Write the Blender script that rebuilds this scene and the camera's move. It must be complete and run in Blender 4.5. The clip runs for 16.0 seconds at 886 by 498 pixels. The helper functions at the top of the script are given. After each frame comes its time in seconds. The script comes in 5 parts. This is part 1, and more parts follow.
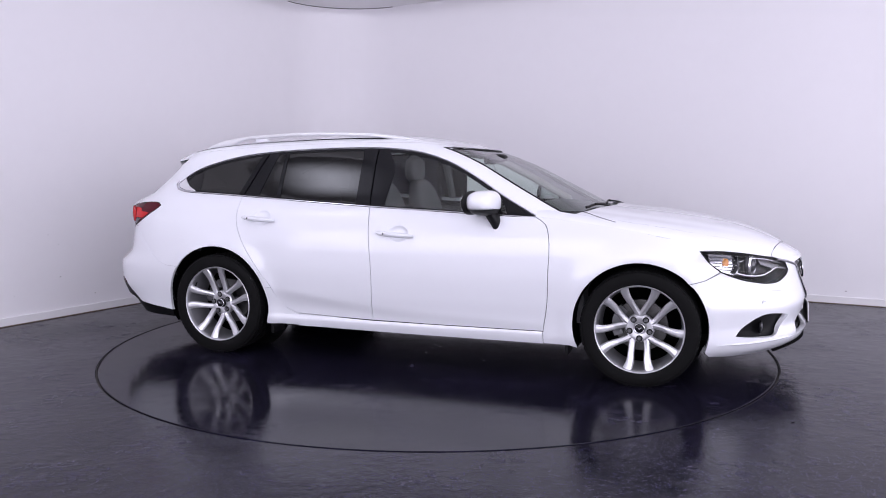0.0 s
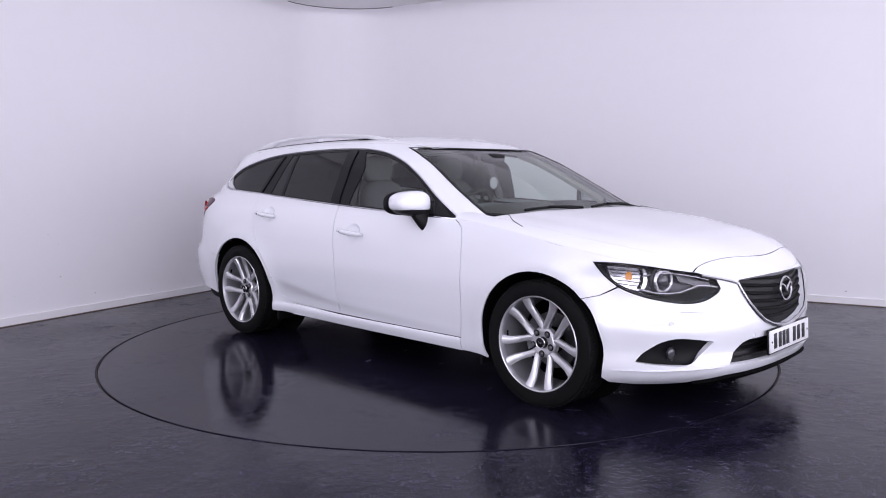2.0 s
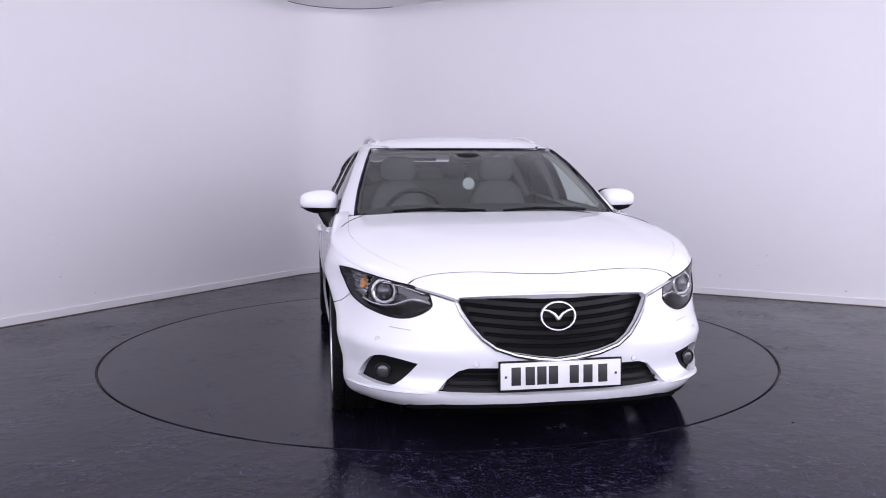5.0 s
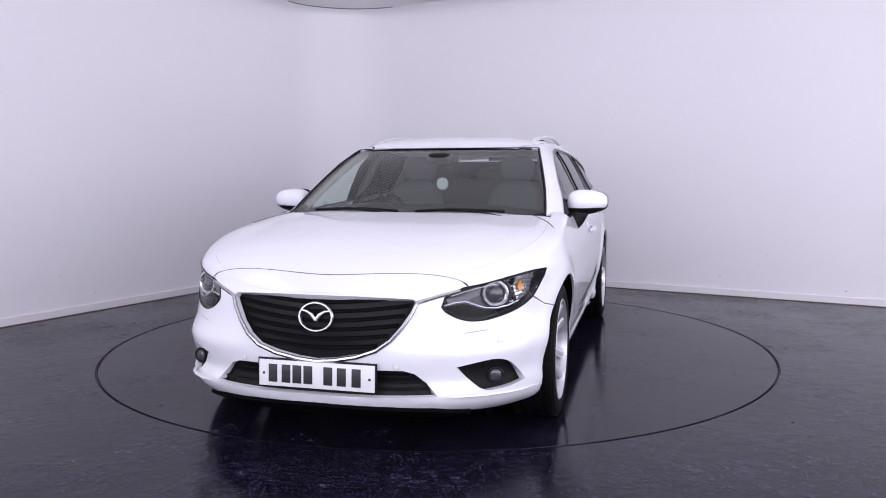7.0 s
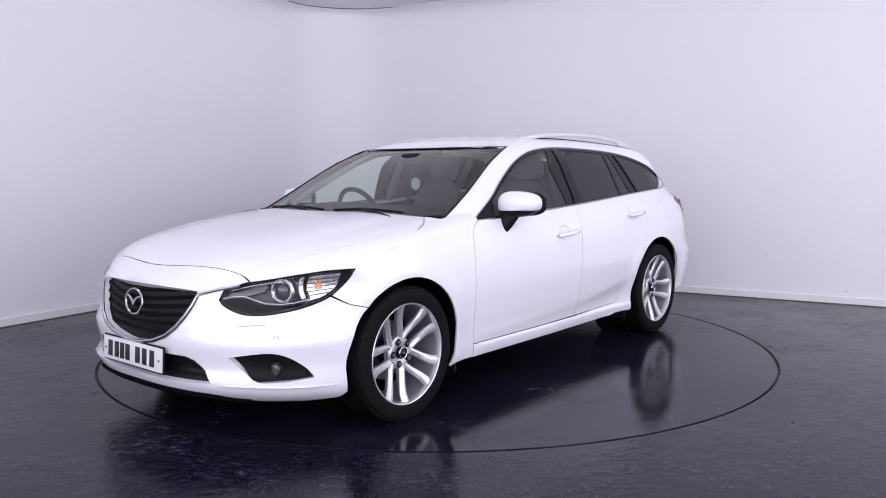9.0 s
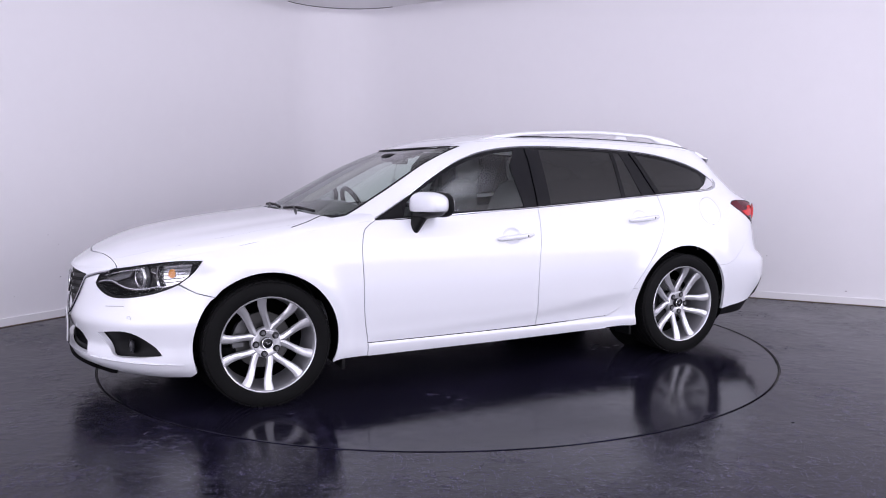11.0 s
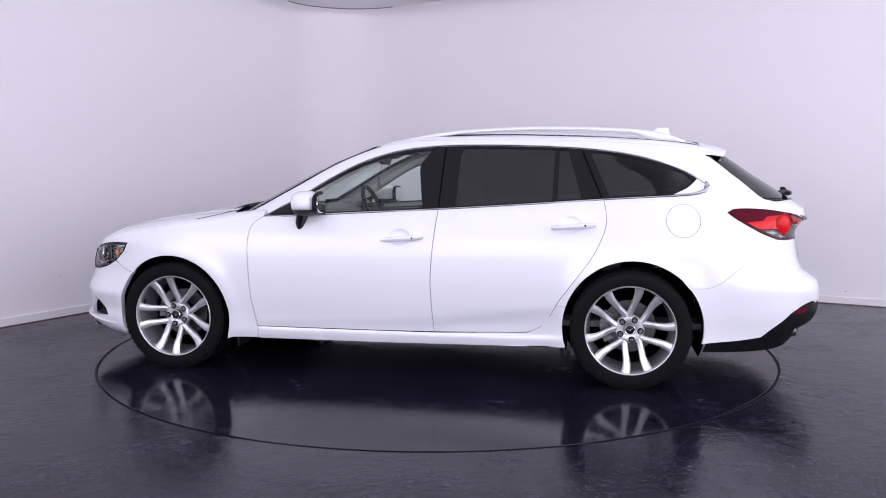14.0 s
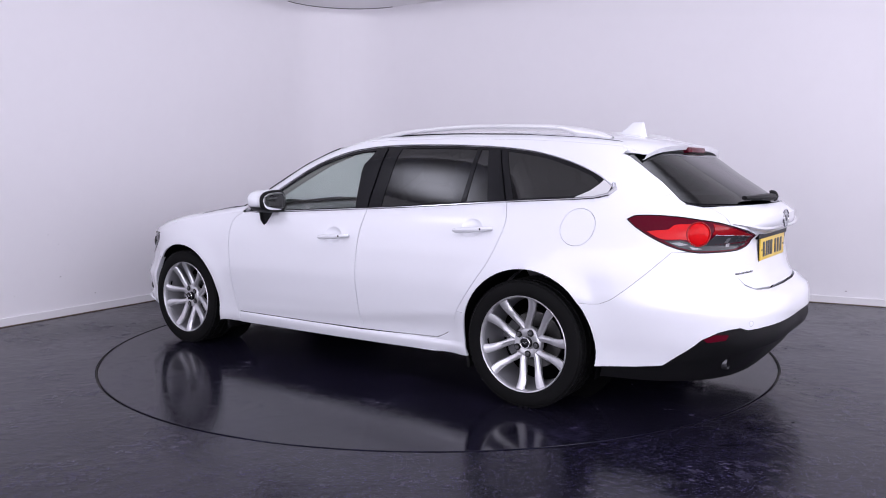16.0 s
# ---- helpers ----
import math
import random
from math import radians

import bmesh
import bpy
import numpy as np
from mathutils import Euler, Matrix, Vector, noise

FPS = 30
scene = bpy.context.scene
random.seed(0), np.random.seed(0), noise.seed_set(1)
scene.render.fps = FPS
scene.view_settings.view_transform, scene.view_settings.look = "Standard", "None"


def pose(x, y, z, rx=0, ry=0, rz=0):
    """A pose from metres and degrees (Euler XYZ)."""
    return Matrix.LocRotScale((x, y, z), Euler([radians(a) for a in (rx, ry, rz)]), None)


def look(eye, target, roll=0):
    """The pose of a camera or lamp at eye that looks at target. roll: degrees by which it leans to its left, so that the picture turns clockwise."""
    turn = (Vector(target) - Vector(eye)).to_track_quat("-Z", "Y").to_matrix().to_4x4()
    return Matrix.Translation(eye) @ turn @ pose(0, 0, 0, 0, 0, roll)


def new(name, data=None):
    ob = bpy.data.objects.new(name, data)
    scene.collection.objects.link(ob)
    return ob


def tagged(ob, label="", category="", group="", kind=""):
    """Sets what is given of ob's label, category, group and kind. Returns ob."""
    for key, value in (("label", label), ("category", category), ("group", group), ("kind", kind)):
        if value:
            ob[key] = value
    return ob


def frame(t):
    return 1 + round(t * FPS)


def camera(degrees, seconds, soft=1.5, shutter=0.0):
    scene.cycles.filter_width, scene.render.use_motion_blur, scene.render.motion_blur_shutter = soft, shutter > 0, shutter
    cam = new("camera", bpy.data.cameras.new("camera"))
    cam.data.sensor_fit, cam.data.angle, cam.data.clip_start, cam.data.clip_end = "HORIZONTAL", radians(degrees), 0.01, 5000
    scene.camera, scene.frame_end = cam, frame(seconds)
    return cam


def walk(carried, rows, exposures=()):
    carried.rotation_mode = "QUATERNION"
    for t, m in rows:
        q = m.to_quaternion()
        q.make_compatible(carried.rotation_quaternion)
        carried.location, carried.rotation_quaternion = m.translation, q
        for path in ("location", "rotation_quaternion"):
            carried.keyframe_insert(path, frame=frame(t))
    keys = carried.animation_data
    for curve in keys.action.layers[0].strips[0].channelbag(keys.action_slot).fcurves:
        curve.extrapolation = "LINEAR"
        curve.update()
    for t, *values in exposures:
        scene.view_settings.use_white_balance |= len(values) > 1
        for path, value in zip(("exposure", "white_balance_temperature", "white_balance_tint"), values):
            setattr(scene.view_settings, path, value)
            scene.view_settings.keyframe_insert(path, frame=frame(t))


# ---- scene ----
# the camera stands on a tripod; the car turns on the turntable
cam = camera(58.75, 16.0, soft=1.0)
EYE = pose(0.0, -5.556, 1.2115, 90 - 5.65, 0, -0.35) @ pose(0, 0, 0, 0, 0, -0.17)
walk(cam, [(0.0, EYE), (16.0, EYE)], exposures=[(0.0, 0.0, 6500, 10), (16.0, 0.0, 6500, 10)])

# turntable angle in degrees, second by second, and the car's offset from its axis
TURN = [(0.0, -19.63), (0.5, -25.52), (1.0, -31.92), (1.5, -37.83), (2.0, -44.20), (2.5, -50.08), (3.0, -56.45),
        (3.5, -62.31), (4.25, -71.65), (5.1, -82.2), (6.0, -93.39), (6.5, -99.24), (7.0, -105.56), (7.5, -111.45),
        (8.0, -117.90), (8.5, -123.84), (9.0, -130.14), (9.8, -139.8), (10.6, -149.5), (11.5, -160.37),
        (12.0, -166.63), (12.5, -172.50), (13.0, -178.75), (13.5, -184.75), (14.0, -190.92), (14.5, -196.96),
        (15.0, -203.30), (15.5, -209.17), (16.0, -215.44)]
OFF = Vector((0.093, 0.128, 0.0))
RING = 2.252

# ---- light: unseen fill panels, added under the ceiling and at two walls ----
world = bpy.data.worlds.new("studio")
world.use_nodes = True
world.node_tree.nodes["Background"].inputs[0].default_value = (0.9, 0.88, 1.0, 1)
world.node_tree.nodes["Background"].inputs[1].default_value = 0.05
scene.world = world


def fill_panel(name, m, sx, sy, watts, color=(0.957, 0.929, 1.066)):
    la = bpy.data.lights.new(name, "AREA")
    la.shape, la.size, la.size_y, la.energy, la.color = "RECTANGLE", sx, sy, watts, color
    ob = new(name, la)
    ob.matrix_world = m
    return ob


CORNER, ALONG_L, ALONG_R = Vector((-1.258, 4.32, 0)), Vector((-0.5, -0.866, 0)), Vector((0.866, -0.5, 0))
ROOM_L, ROOM_R, ROOM_H = 10.4, 9.6, 3.13


def plan(a, b, z=0.0):
    """A place a metres along the left wall and b metres along the right wall from the corner."""
    return CORNER + ALONG_L * a + ALONG_R * b + Vector((0, 0, z))


def ceiling_fill(a, b, sx, sy, watts):
    p = plan(a, b, ROOM_H - 0.06)
    return fill_panel("ceiling_fill_lamp", pose(p.x, p.y, p.z, 0, 0, -30), sx, sy, watts)


def wall_fill(p, target, sx, sy, watts):
    return fill_panel("wall_fill_lamp", look(p, target), sx, sy, watts)


# general fill over the whole ceiling, not a fitting of the studio
ceiling_fill(5.2, 4.8, 9.4, 10.2, 134)
# invented fills as wide as the two walls out of view
wall_fill(plan(ROOM_L - 0.12, 4.8, 1.70), plan(0, 4.8, 1.45), 8.8, 2.5, 190)
wall_fill(plan(5.2, ROOM_R - 0.12, 1.70), plan(5.2, 0, 1.40), 9.4, 2.5, 222)

# ---- materials ----
def material(name):
    m = bpy.data.materials.new(name)
    m.use_nodes = True
    return m, m.node_tree.nodes, m.node_tree.links, m.node_tree.nodes["Principled BSDF"]


def plain(name, color, rough=0.5, metal=0.0, coat=0.0, grain=0.0, scale=60.0, bump=0.0, spec=0.5):
    """A surface with slight two-scale variation of colour, roughness and relief."""
    m, n, l, b = material(name)
    b.inputs["Metallic"].default_value = metal
    b.inputs["Coat Weight"].default_value = coat
    b.inputs["Coat Roughness"].default_value = 0.03
    b.inputs["Specular IOR Level"].default_value = spec
    co = n.new("ShaderNodeTexCoord")
    fine, broad = n.new("ShaderNodeTexNoise"), n.new("ShaderNodeTexNoise")
    fine.inputs["Scale"].default_value, broad.inputs["Scale"].default_value = scale, scale / 14
    fine.inputs["Detail"].default_value = broad.inputs["Detail"].default_value = 4
    for t in (fine, broad):
        l.new(co.outputs["Object"], t.inputs["Vector"])
    mix = n.new("ShaderNodeMix")
    mix.data_type = "RGBA"
    dark = [c * (1 - grain) for c in color]
    mix.inputs[6].default_value, mix.inputs[7].default_value = (*dark, 1), (*color, 1)
    add = n.new("ShaderNodeMath")
    add.operation = "MULTIPLY_ADD"
    add.inputs[1].default_value = 0.5
    l.new(fine.outputs[0], add.inputs[0])
    half = n.new("ShaderNodeMath")
    half.operation = "MULTIPLY"
    half.inputs[1].default_value = 0.6
    l.new(broad.outputs[0], half.inputs[0])
    l.new(half.outputs[0], add.inputs[2])
    l.new(add.outputs[0], mix.inputs[0])
    l.new(mix.outputs[2], b.inputs["Base Color"])
    rr = n.new("ShaderNodeMapRange")
    rr.inputs[3].default_value, rr.inputs[4].default_value = rough * 0.85, min(1.0, rough * 1.15)
    l.new(broad.outputs[0], rr.inputs[0])
    l.new(rr.outputs[0], b.inputs["Roughness"])
    if bump:
        bp = n.new("ShaderNodeBump")
        bp.inputs["Strength"].default_value, bp.inputs["Distance"].default_value = bump, 0.004
        l.new(fine.outputs[0], bp.inputs["Height"])
        l.new(bp.outputs[0], b.inputs["Normal"])
    return m


def glass(name, color, sheen=0.062):
    m, n, l, b = material(name)
    b.inputs["Base Color"].default_value = (*color, 1)
    b.inputs["Transmission Weight"].default_value = 1.0
    b.inputs["Roughness"].default_value = 0.0
    b.inputs["IOR"].default_value = 1.5
    # thin sheet: clear and mirror parts without refraction
    clear, gloss, mix = n.new("ShaderNodeBsdfTransparent"), n.new("ShaderNodeBsdfGlossy"), n.new("ShaderNodeMixShader")
    lw, pw, ad = n.new("ShaderNodeLayerWeight"), n.new("ShaderNodeMath"), n.new("ShaderNodeMath")
    lw.inputs[0].default_value = 0.5
    pw.operation, pw.inputs[1].default_value = "POWER", 4.8
    ad.operation, ad.inputs[1].default_value, ad.inputs[2].default_value = "MULTIPLY_ADD", 0.9, sheen
    clear.inputs[0].default_value = (*color, 1)
    gloss.inputs["Roughness"].default_value = 0.03
    l.new(lw.outputs["Facing"], pw.inputs[0])
    l.new(pw.outputs[0], ad.inputs[0])
    l.new(ad.outputs[0], mix.inputs[0])
    l.new(clear.outputs[0], mix.inputs[1])
    l.new(gloss.outputs[0], mix.inputs[2])
    l.new(mix.outputs[0], n["Material Output"].inputs[0])
    return m


def wall_paint(name, color):
    m = plain(name, color, rough=0.75, grain=0.05, scale=7.0, bump=0.05, spec=0.3)
    return m


def floor_resin(name, rough, relief, fleck_most, worn):
    """Black studio vinyl: bluish flecks, scuffed worn patches, a half-polished gloss."""
    m, n, l, b = material(name)
    co = n.new("ShaderNodeTexCoord")

    def math_node(op, a, b_=None, c_=None):
        q = n.new("ShaderNodeMath")
        q.operation = op
        for k, v in enumerate((a, b_, c_)):
            if v is None:
                continue
            if isinstance(v, (int, float)):
                q.inputs[k].default_value = v
            else:
                l.new(v, q.inputs[k])
        return q.outputs[0]

    def tex(scale, detail, rough_=0.5):
        t = n.new("ShaderNodeTexNoise")
        t.inputs["Scale"].default_value, t.inputs["Detail"].default_value, t.inputs["Roughness"].default_value = scale, detail, rough_
        l.new(co.outputs["Object"], t.inputs["Vector"])
        return t.outputs[0]

    def ramp(v, a, b_, lo=0.0, hi=1.0):
        r = n.new("ShaderNodeMapRange")
        for k, q in enumerate((a, b_, lo, hi)):
            r.inputs[k + 1].default_value = q
        l.new(v, r.inputs[0])
        return r.outputs[0]

    vor = n.new("ShaderNodeTexVoronoi")
    vor.inputs["Scale"].default_value = 105
    l.new(co.outputs["Object"], vor.inputs["Vector"])
    pick = n.new("ShaderNodeSeparateColor")
    l.new(vor.outputs["Color"], pick.inputs[0])
    fleck = math_node("MULTIPLY", ramp(vor.outputs["Distance"], 0.14, 0.32, 1.0, 0.0), math_node("GREATER_THAN", pick.outputs[0], 0.48))
    grain, patch, broad = tex(16, 9, 0.62), tex(2.6, 6, 0.6), tex(0.8, 4)
    wear = math_node("MULTIPLY", ramp(patch, 0.50, 0.62), ramp(grain, 0.44, 0.60))
    tint = n.new("ShaderNodeMix")
    tint.data_type = "RGBA"
    tint.inputs[6].default_value, tint.inputs[7].default_value = (0.06, 0.05, 0.20, 1), (0.17, 0.155, 0.23, 1)
    l.new(pick.outputs[1], tint.inputs[0])
    ground = n.new("ShaderNodeMix")
    ground.data_type = "RGBA"
    ground.inputs[6].default_value, ground.inputs[7].default_value = (0.0066, 0.0060, 0.0120, 1), (0.016, 0.014, 0.031, 1)
    l.new(wear, ground.inputs[0])
    mix = n.new("ShaderNodeMix")
    mix.data_type = "RGBA"
    l.new(math_node("MULTIPLY", fleck, fleck_most), mix.inputs[0])
    l.new(ground.outputs[2], mix.inputs[6])
    l.new(tint.outputs[2], mix.inputs[7])
    l.new(mix.outputs[2], b.inputs["Base Color"])
    base = ramp(math_node("ADD", math_node("MULTIPLY", grain, 0.4), math_node("MULTIPLY", broad, 0.6)), 0.38, 0.66, rough[0], rough[1])
    l.new(math_node("MULTIPLY_ADD", wear, worn, base), b.inputs["Roughness"])
    bp = n.new("ShaderNodeBump")
    bp.inputs["Strength"].default_value, bp.inputs["Distance"].default_value = relief, 0.004
    l.new(math_node("MULTIPLY", grain, ramp(patch, 0.42, 0.60, 0.35, 1.0)), bp.inputs["Height"])
    l.new(bp.outputs[0], b.inputs["Normal"])
    b.inputs["Specular IOR Level"].default_value = 0.155
    return m


WALL = wall_paint("wall_paint", (0.80, 0.785, 0.82))
CEIL = wall_paint("ceiling_paint", (0.84, 0.83, 0.85))
SKIRT = plain("skirting_paint", (0.78, 0.77, 0.79), rough=0.5, grain=0.06, scale=20)
FLOOR = floor_resin("floor_vinyl", (0.10, 0.30), 0.85, 1.0, 0.12)
TABLE = floor_resin("table_vinyl", (0.07, 0.24), 0.14, 0.20, 0.09)
SEALANT = plain("yellowed_sealant", (0.16, 0.115, 0.075), rough=0.7, grain=0.5, scale=30)
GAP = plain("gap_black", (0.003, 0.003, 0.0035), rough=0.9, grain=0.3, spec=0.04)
SCUFF = plain("scuff_grey", (0.55, 0.53, 0.55), rough=0.8, grain=0.3, scale=90)
STEEL = plain("table_edge_steel", (0.035, 0.032, 0.030), rough=0.55, metal=0.3, grain=0.2)
PAINT = plain("white_car_paint", (0.755, 0.765, 0.815), rough=0.32, coat=1.0, grain=0.012, scale=9)
RUBBER = plain("tyre_rubber", (0.0045, 0.0045, 0.005), rough=0.7, spec=0.12, grain=0.35, scale=90, bump=0.05)
ALLOY = plain("silver_alloy", (0.60, 0.60, 0.63), rough=0.30, metal=0.65, coat=0.4, grain=0.06, scale=40)
BARREL = plain("barrel_silver", (0.50, 0.50, 0.54), rough=0.34, metal=0.75, grain=0.12, scale=40)
ALLOY_DARK = plain("shadowed_alloy", (0.16, 0.16, 0.17), rough=0.4, metal=0.9, grain=0.1, scale=40)
CHROME = plain("chrome", (0.62, 0.62, 0.65), rough=0.16, metal=1.0, grain=0.05)
BLACK = plain("black_trim", (0.006, 0.006, 0.007), rough=0.45, spec=0.18, grain=0.25, scale=80, bump=0.05)
GLOSSBLACK = plain("gloss_black_trim", (0.008, 0.008, 0.010), rough=0.2, spec=0.16, grain=0.1)
STEELDISC = plain("brake_steel", (0.10, 0.098, 0.098), rough=0.45, metal=1.0, grain=0.2, scale=50)
SEAT = plain("charcoal_seat_cloth", (0.11, 0.11, 0.12), rough=0.85, grain=0.08, scale=40, spec=0.2)
INNER = plain("grey_cabin_plastic", (0.12, 0.12, 0.13), rough=0.6, grain=0.05, scale=20)
LINING = plain("pale_headlining", (0.42, 0.415, 0.40), rough=0.9, grain=0.04, scale=30, spec=0.2)
SCREEN = glass("clear_glass", (0.82, 0.91, 0.86))
TINT = glass("privacy_glass", (0.012, 0.012, 0.018))
FRONTSIDE = glass("side_glass", (0.86, 0.93, 0.88))
LENS = glass("lamp_lens", (0.93, 0.93, 0.95), 0.012)
RED = plain("red_lens", (0.085, 0.001, 0.010), rough=0.18, coat=0.05, spec=0.1, grain=0.15, scale=50)
REDBRIGHT = plain("bright_red_lens", (0.62, 0.008, 0.012), rough=0.25, coat=0.12, spec=0.2, grain=0.2, scale=70)
REDMID = plain("red_inner_lens", (0.30, 0.005, 0.010), rough=0.2, coat=0.2, spec=0.25, grain=0.2, scale=60)
REDGLOW = plain("round_red_lens", (0.72, 0.006, 0.010), rough=0.25, coat=0.05, spec=0.12, grain=0.5, scale=45)
AMBER = plain("amber_bulb", (0.62, 0.24, 0.04), rough=0.2, coat=0.5, grain=0.1)
SMOKE = plain("smoked_lens", (0.035, 0.035, 0.04), rough=0.15, coat=0.1, spec=0.25, grain=0.2)
PLATE_W = plain("white_plate", (0.72, 0.72, 0.74), rough=0.35, grain=0.04, scale=30)
PLATE_Y = plain("yellow_plate", (0.72, 0.50, 0.06), rough=0.35, grain=0.06, scale=30)
INK = plain("plate_ink", (0.015, 0.015, 0.018), rough=0.4, grain=0.1)


# ---- mesh helpers ----
def mesh_of(name, bm, mat, smooth=True):
    me = bpy.data.meshes.new(name)
    bm.to_mesh(me)
    bm.free()
    for p in me.polygons:
        p.use_smooth = smooth
    for q in (mat if isinstance(mat, (list, tuple)) else [mat]):
        me.materials.append(q)
    return me


def part(name, bm, mat, parent=None, label="", smooth=True, sharp=0.6):
    me = mesh_of(name, bm, mat, smooth)
    if smooth:
        me.set_sharp_from_angle(angle=sharp)
    ob = new(name, me)
    ob.parent = parent
    if mat in (SCREEN, TINT, FRONTSIDE, LENS):
        ob.visible_shadow = False
    if label:
        tagged(ob, label)
    return ob


def grid_bm(fn, us, vs, close_u=False):
    bm = bmesh.new()
    rows = [[bm.verts.new(fn(u, v)) for v in vs] for u in us]
    n = len(us)
    for i in range(n if close_u else n - 1):
        for j in range(len(vs) - 1):
            q = [rows[i][j], rows[(i + 1) % n][j], rows[(i + 1) % n][j + 1], rows[i][j + 1]]
            if len(set(q)) == 4:
                bm.faces.new(q)
    return bm


def lathe(profile, steps=64):
    """A ring body: (radius, y) profile turned about the y axis."""
    return grid_bm(lambda a, k: (profile[k][0] * math.cos(a), profile[k][1], profile[k][0] * math.sin(a)),
                   [2 * math.pi * i / steps for i in range(steps)], range(len(profile)), close_u=True)


def add_box(bm, c, s, m=None, bevel=0.0):
    r = bmesh.ops.create_cube(bm, size=1)["verts"]
    bmesh.ops.scale(bm, vec=s, verts=r)
    if bevel:
        e = list({e for v in r for e in v.link_edges})
        r = bmesh.ops.bevel(bm, geom=e, offset=bevel, segments=2, affect="EDGES", profile=0.6)["verts"]
    if m is not None:
        bmesh.ops.transform(bm, matrix=m, verts=r)
    bmesh.ops.translate(bm, vec=c, verts=r)
    return r


def box_bm(c, s, m=None, bevel=0.0):
    bm = bmesh.new()
    add_box(bm, c, s, m, bevel)
    return bm


def tube_bm(path, radius, sides=8, flat=1.0, up=(0, 0, 1)):
    """A round or flattened bar along a path."""
    pts = [Vector(p) for p in path]
    bm, rings = bmesh.new(), []
    for i, p in enumerate(pts):
        d = (pts[min(i + 1, len(pts) - 1)] - pts[max(i - 1, 0)]).normalized()
        sx = d.cross(Vector(up)).normalized()
        sy = sx.cross(d)
        r = radius(i / (len(pts) - 1)) if callable(radius) else radius
        rings.append([bm.verts.new(p + sx * math.cos(2 * math.pi * k / sides) * r + sy * math.sin(2 * math.pi * k / sides) * r * flat)
                      for k in range(sides)])
    for a, b in zip(rings, rings[1:]):
        for k in range(sides):
            bm.faces.new([a[k], a[(k + 1) % sides], b[(k + 1) % sides], b[k]])
    bm.faces.new(rings[0][::-1])
    bm.faces.new(rings[-1])
    return bm


def spline(knots):
    """A smooth monotone-ish curve through (x, value) knots, held level outside."""
    xs = [k[0] for k in knots]
    ys = [k[1] for k in knots]
    d = []
    for i in range(len(xs)):
        if i in (0, len(xs) - 1):
            j = min(i, len(xs) - 2)
            d.append((ys[j + 1] - ys[j]) / (xs[j + 1] - xs[j]))
        else:
            a = (ys[i] - ys[i - 1]) / (xs[i] - xs[i - 1])
            b = (ys[i + 1] - ys[i]) / (xs[i + 1] - xs[i])
            d.append(0.0 if a * b <= 0 else 2 * a * b / (a + b))

    def f(x):
        if x <= xs[0]:
            return ys[0]
        if x >= xs[-1]:
            return ys[-1]
        i = max(k for k in range(len(xs) - 1) if xs[k] <= x)
        h = xs[i + 1] - xs[i]
        t = (x - xs[i]) / h
        return (ys[i] * (1 + 2 * t) * (1 - t) ** 2 + d[i] * h * t * (1 - t) ** 2 + ys[i + 1] * t * t * (3 - 2 * t) - d[i + 1] * h * t * t * (1 - t))
    return f


def curve2(pts, step=0.02, closed=False):
    """A smooth line through 2D points (Catmull-Rom, chord-length); a doubled point is a sharp corner."""
    runs, run = [], [pts[0]]
    src = list(pts) + ([pts[0]] if closed else [])
    for p in src[1:]:
        if p == run[-1]:
            runs.append(run)
            run = [p]
        else:
            run.append(p)
    runs.append(run)
    out = []
    for r in runs:
        if len(r) < 2:
            continue
        e = [Vector(r[0]) * 2 - Vector(r[1])] + [Vector(q) for q in r] + [Vector(r[-1]) * 2 - Vector(r[-2])]
        for i in range(1, len(e) - 2):
            n = max(1, int((e[i + 1] - e[i]).length / step))
            d = [max((e[k + 1] - e[k]).length, 1e-6) ** 0.5 for k in (i - 1, i, i + 1)]
            m1 = (e[i] - e[i - 1]) / d[0] - (e[i + 1] - e[i - 1]) / (d[0] + d[1]) + (e[i + 1] - e[i]) / d[1]
            m2 = (e[i + 1] - e[i]) / d[1] - (e[i + 2] - e[i]) / (d[1] + d[2]) + (e[i + 2] - e[i + 1]) / d[2]
            m1, m2 = m1 * d[1], m2 * d[1]
            for k in range(n):
                t = k / n
                out.append(e[i] * (1 + 2 * t) * (1 - t) ** 2 + m1 * t * (1 - t) ** 2 + e[i + 1] * t * t * (3 - 2 * t) - m2 * t * t * (1 - t))
    if not closed:
        out.append(Vector(src[-1]))
    return [(float(v[0]), float(v[1])) for v in out]


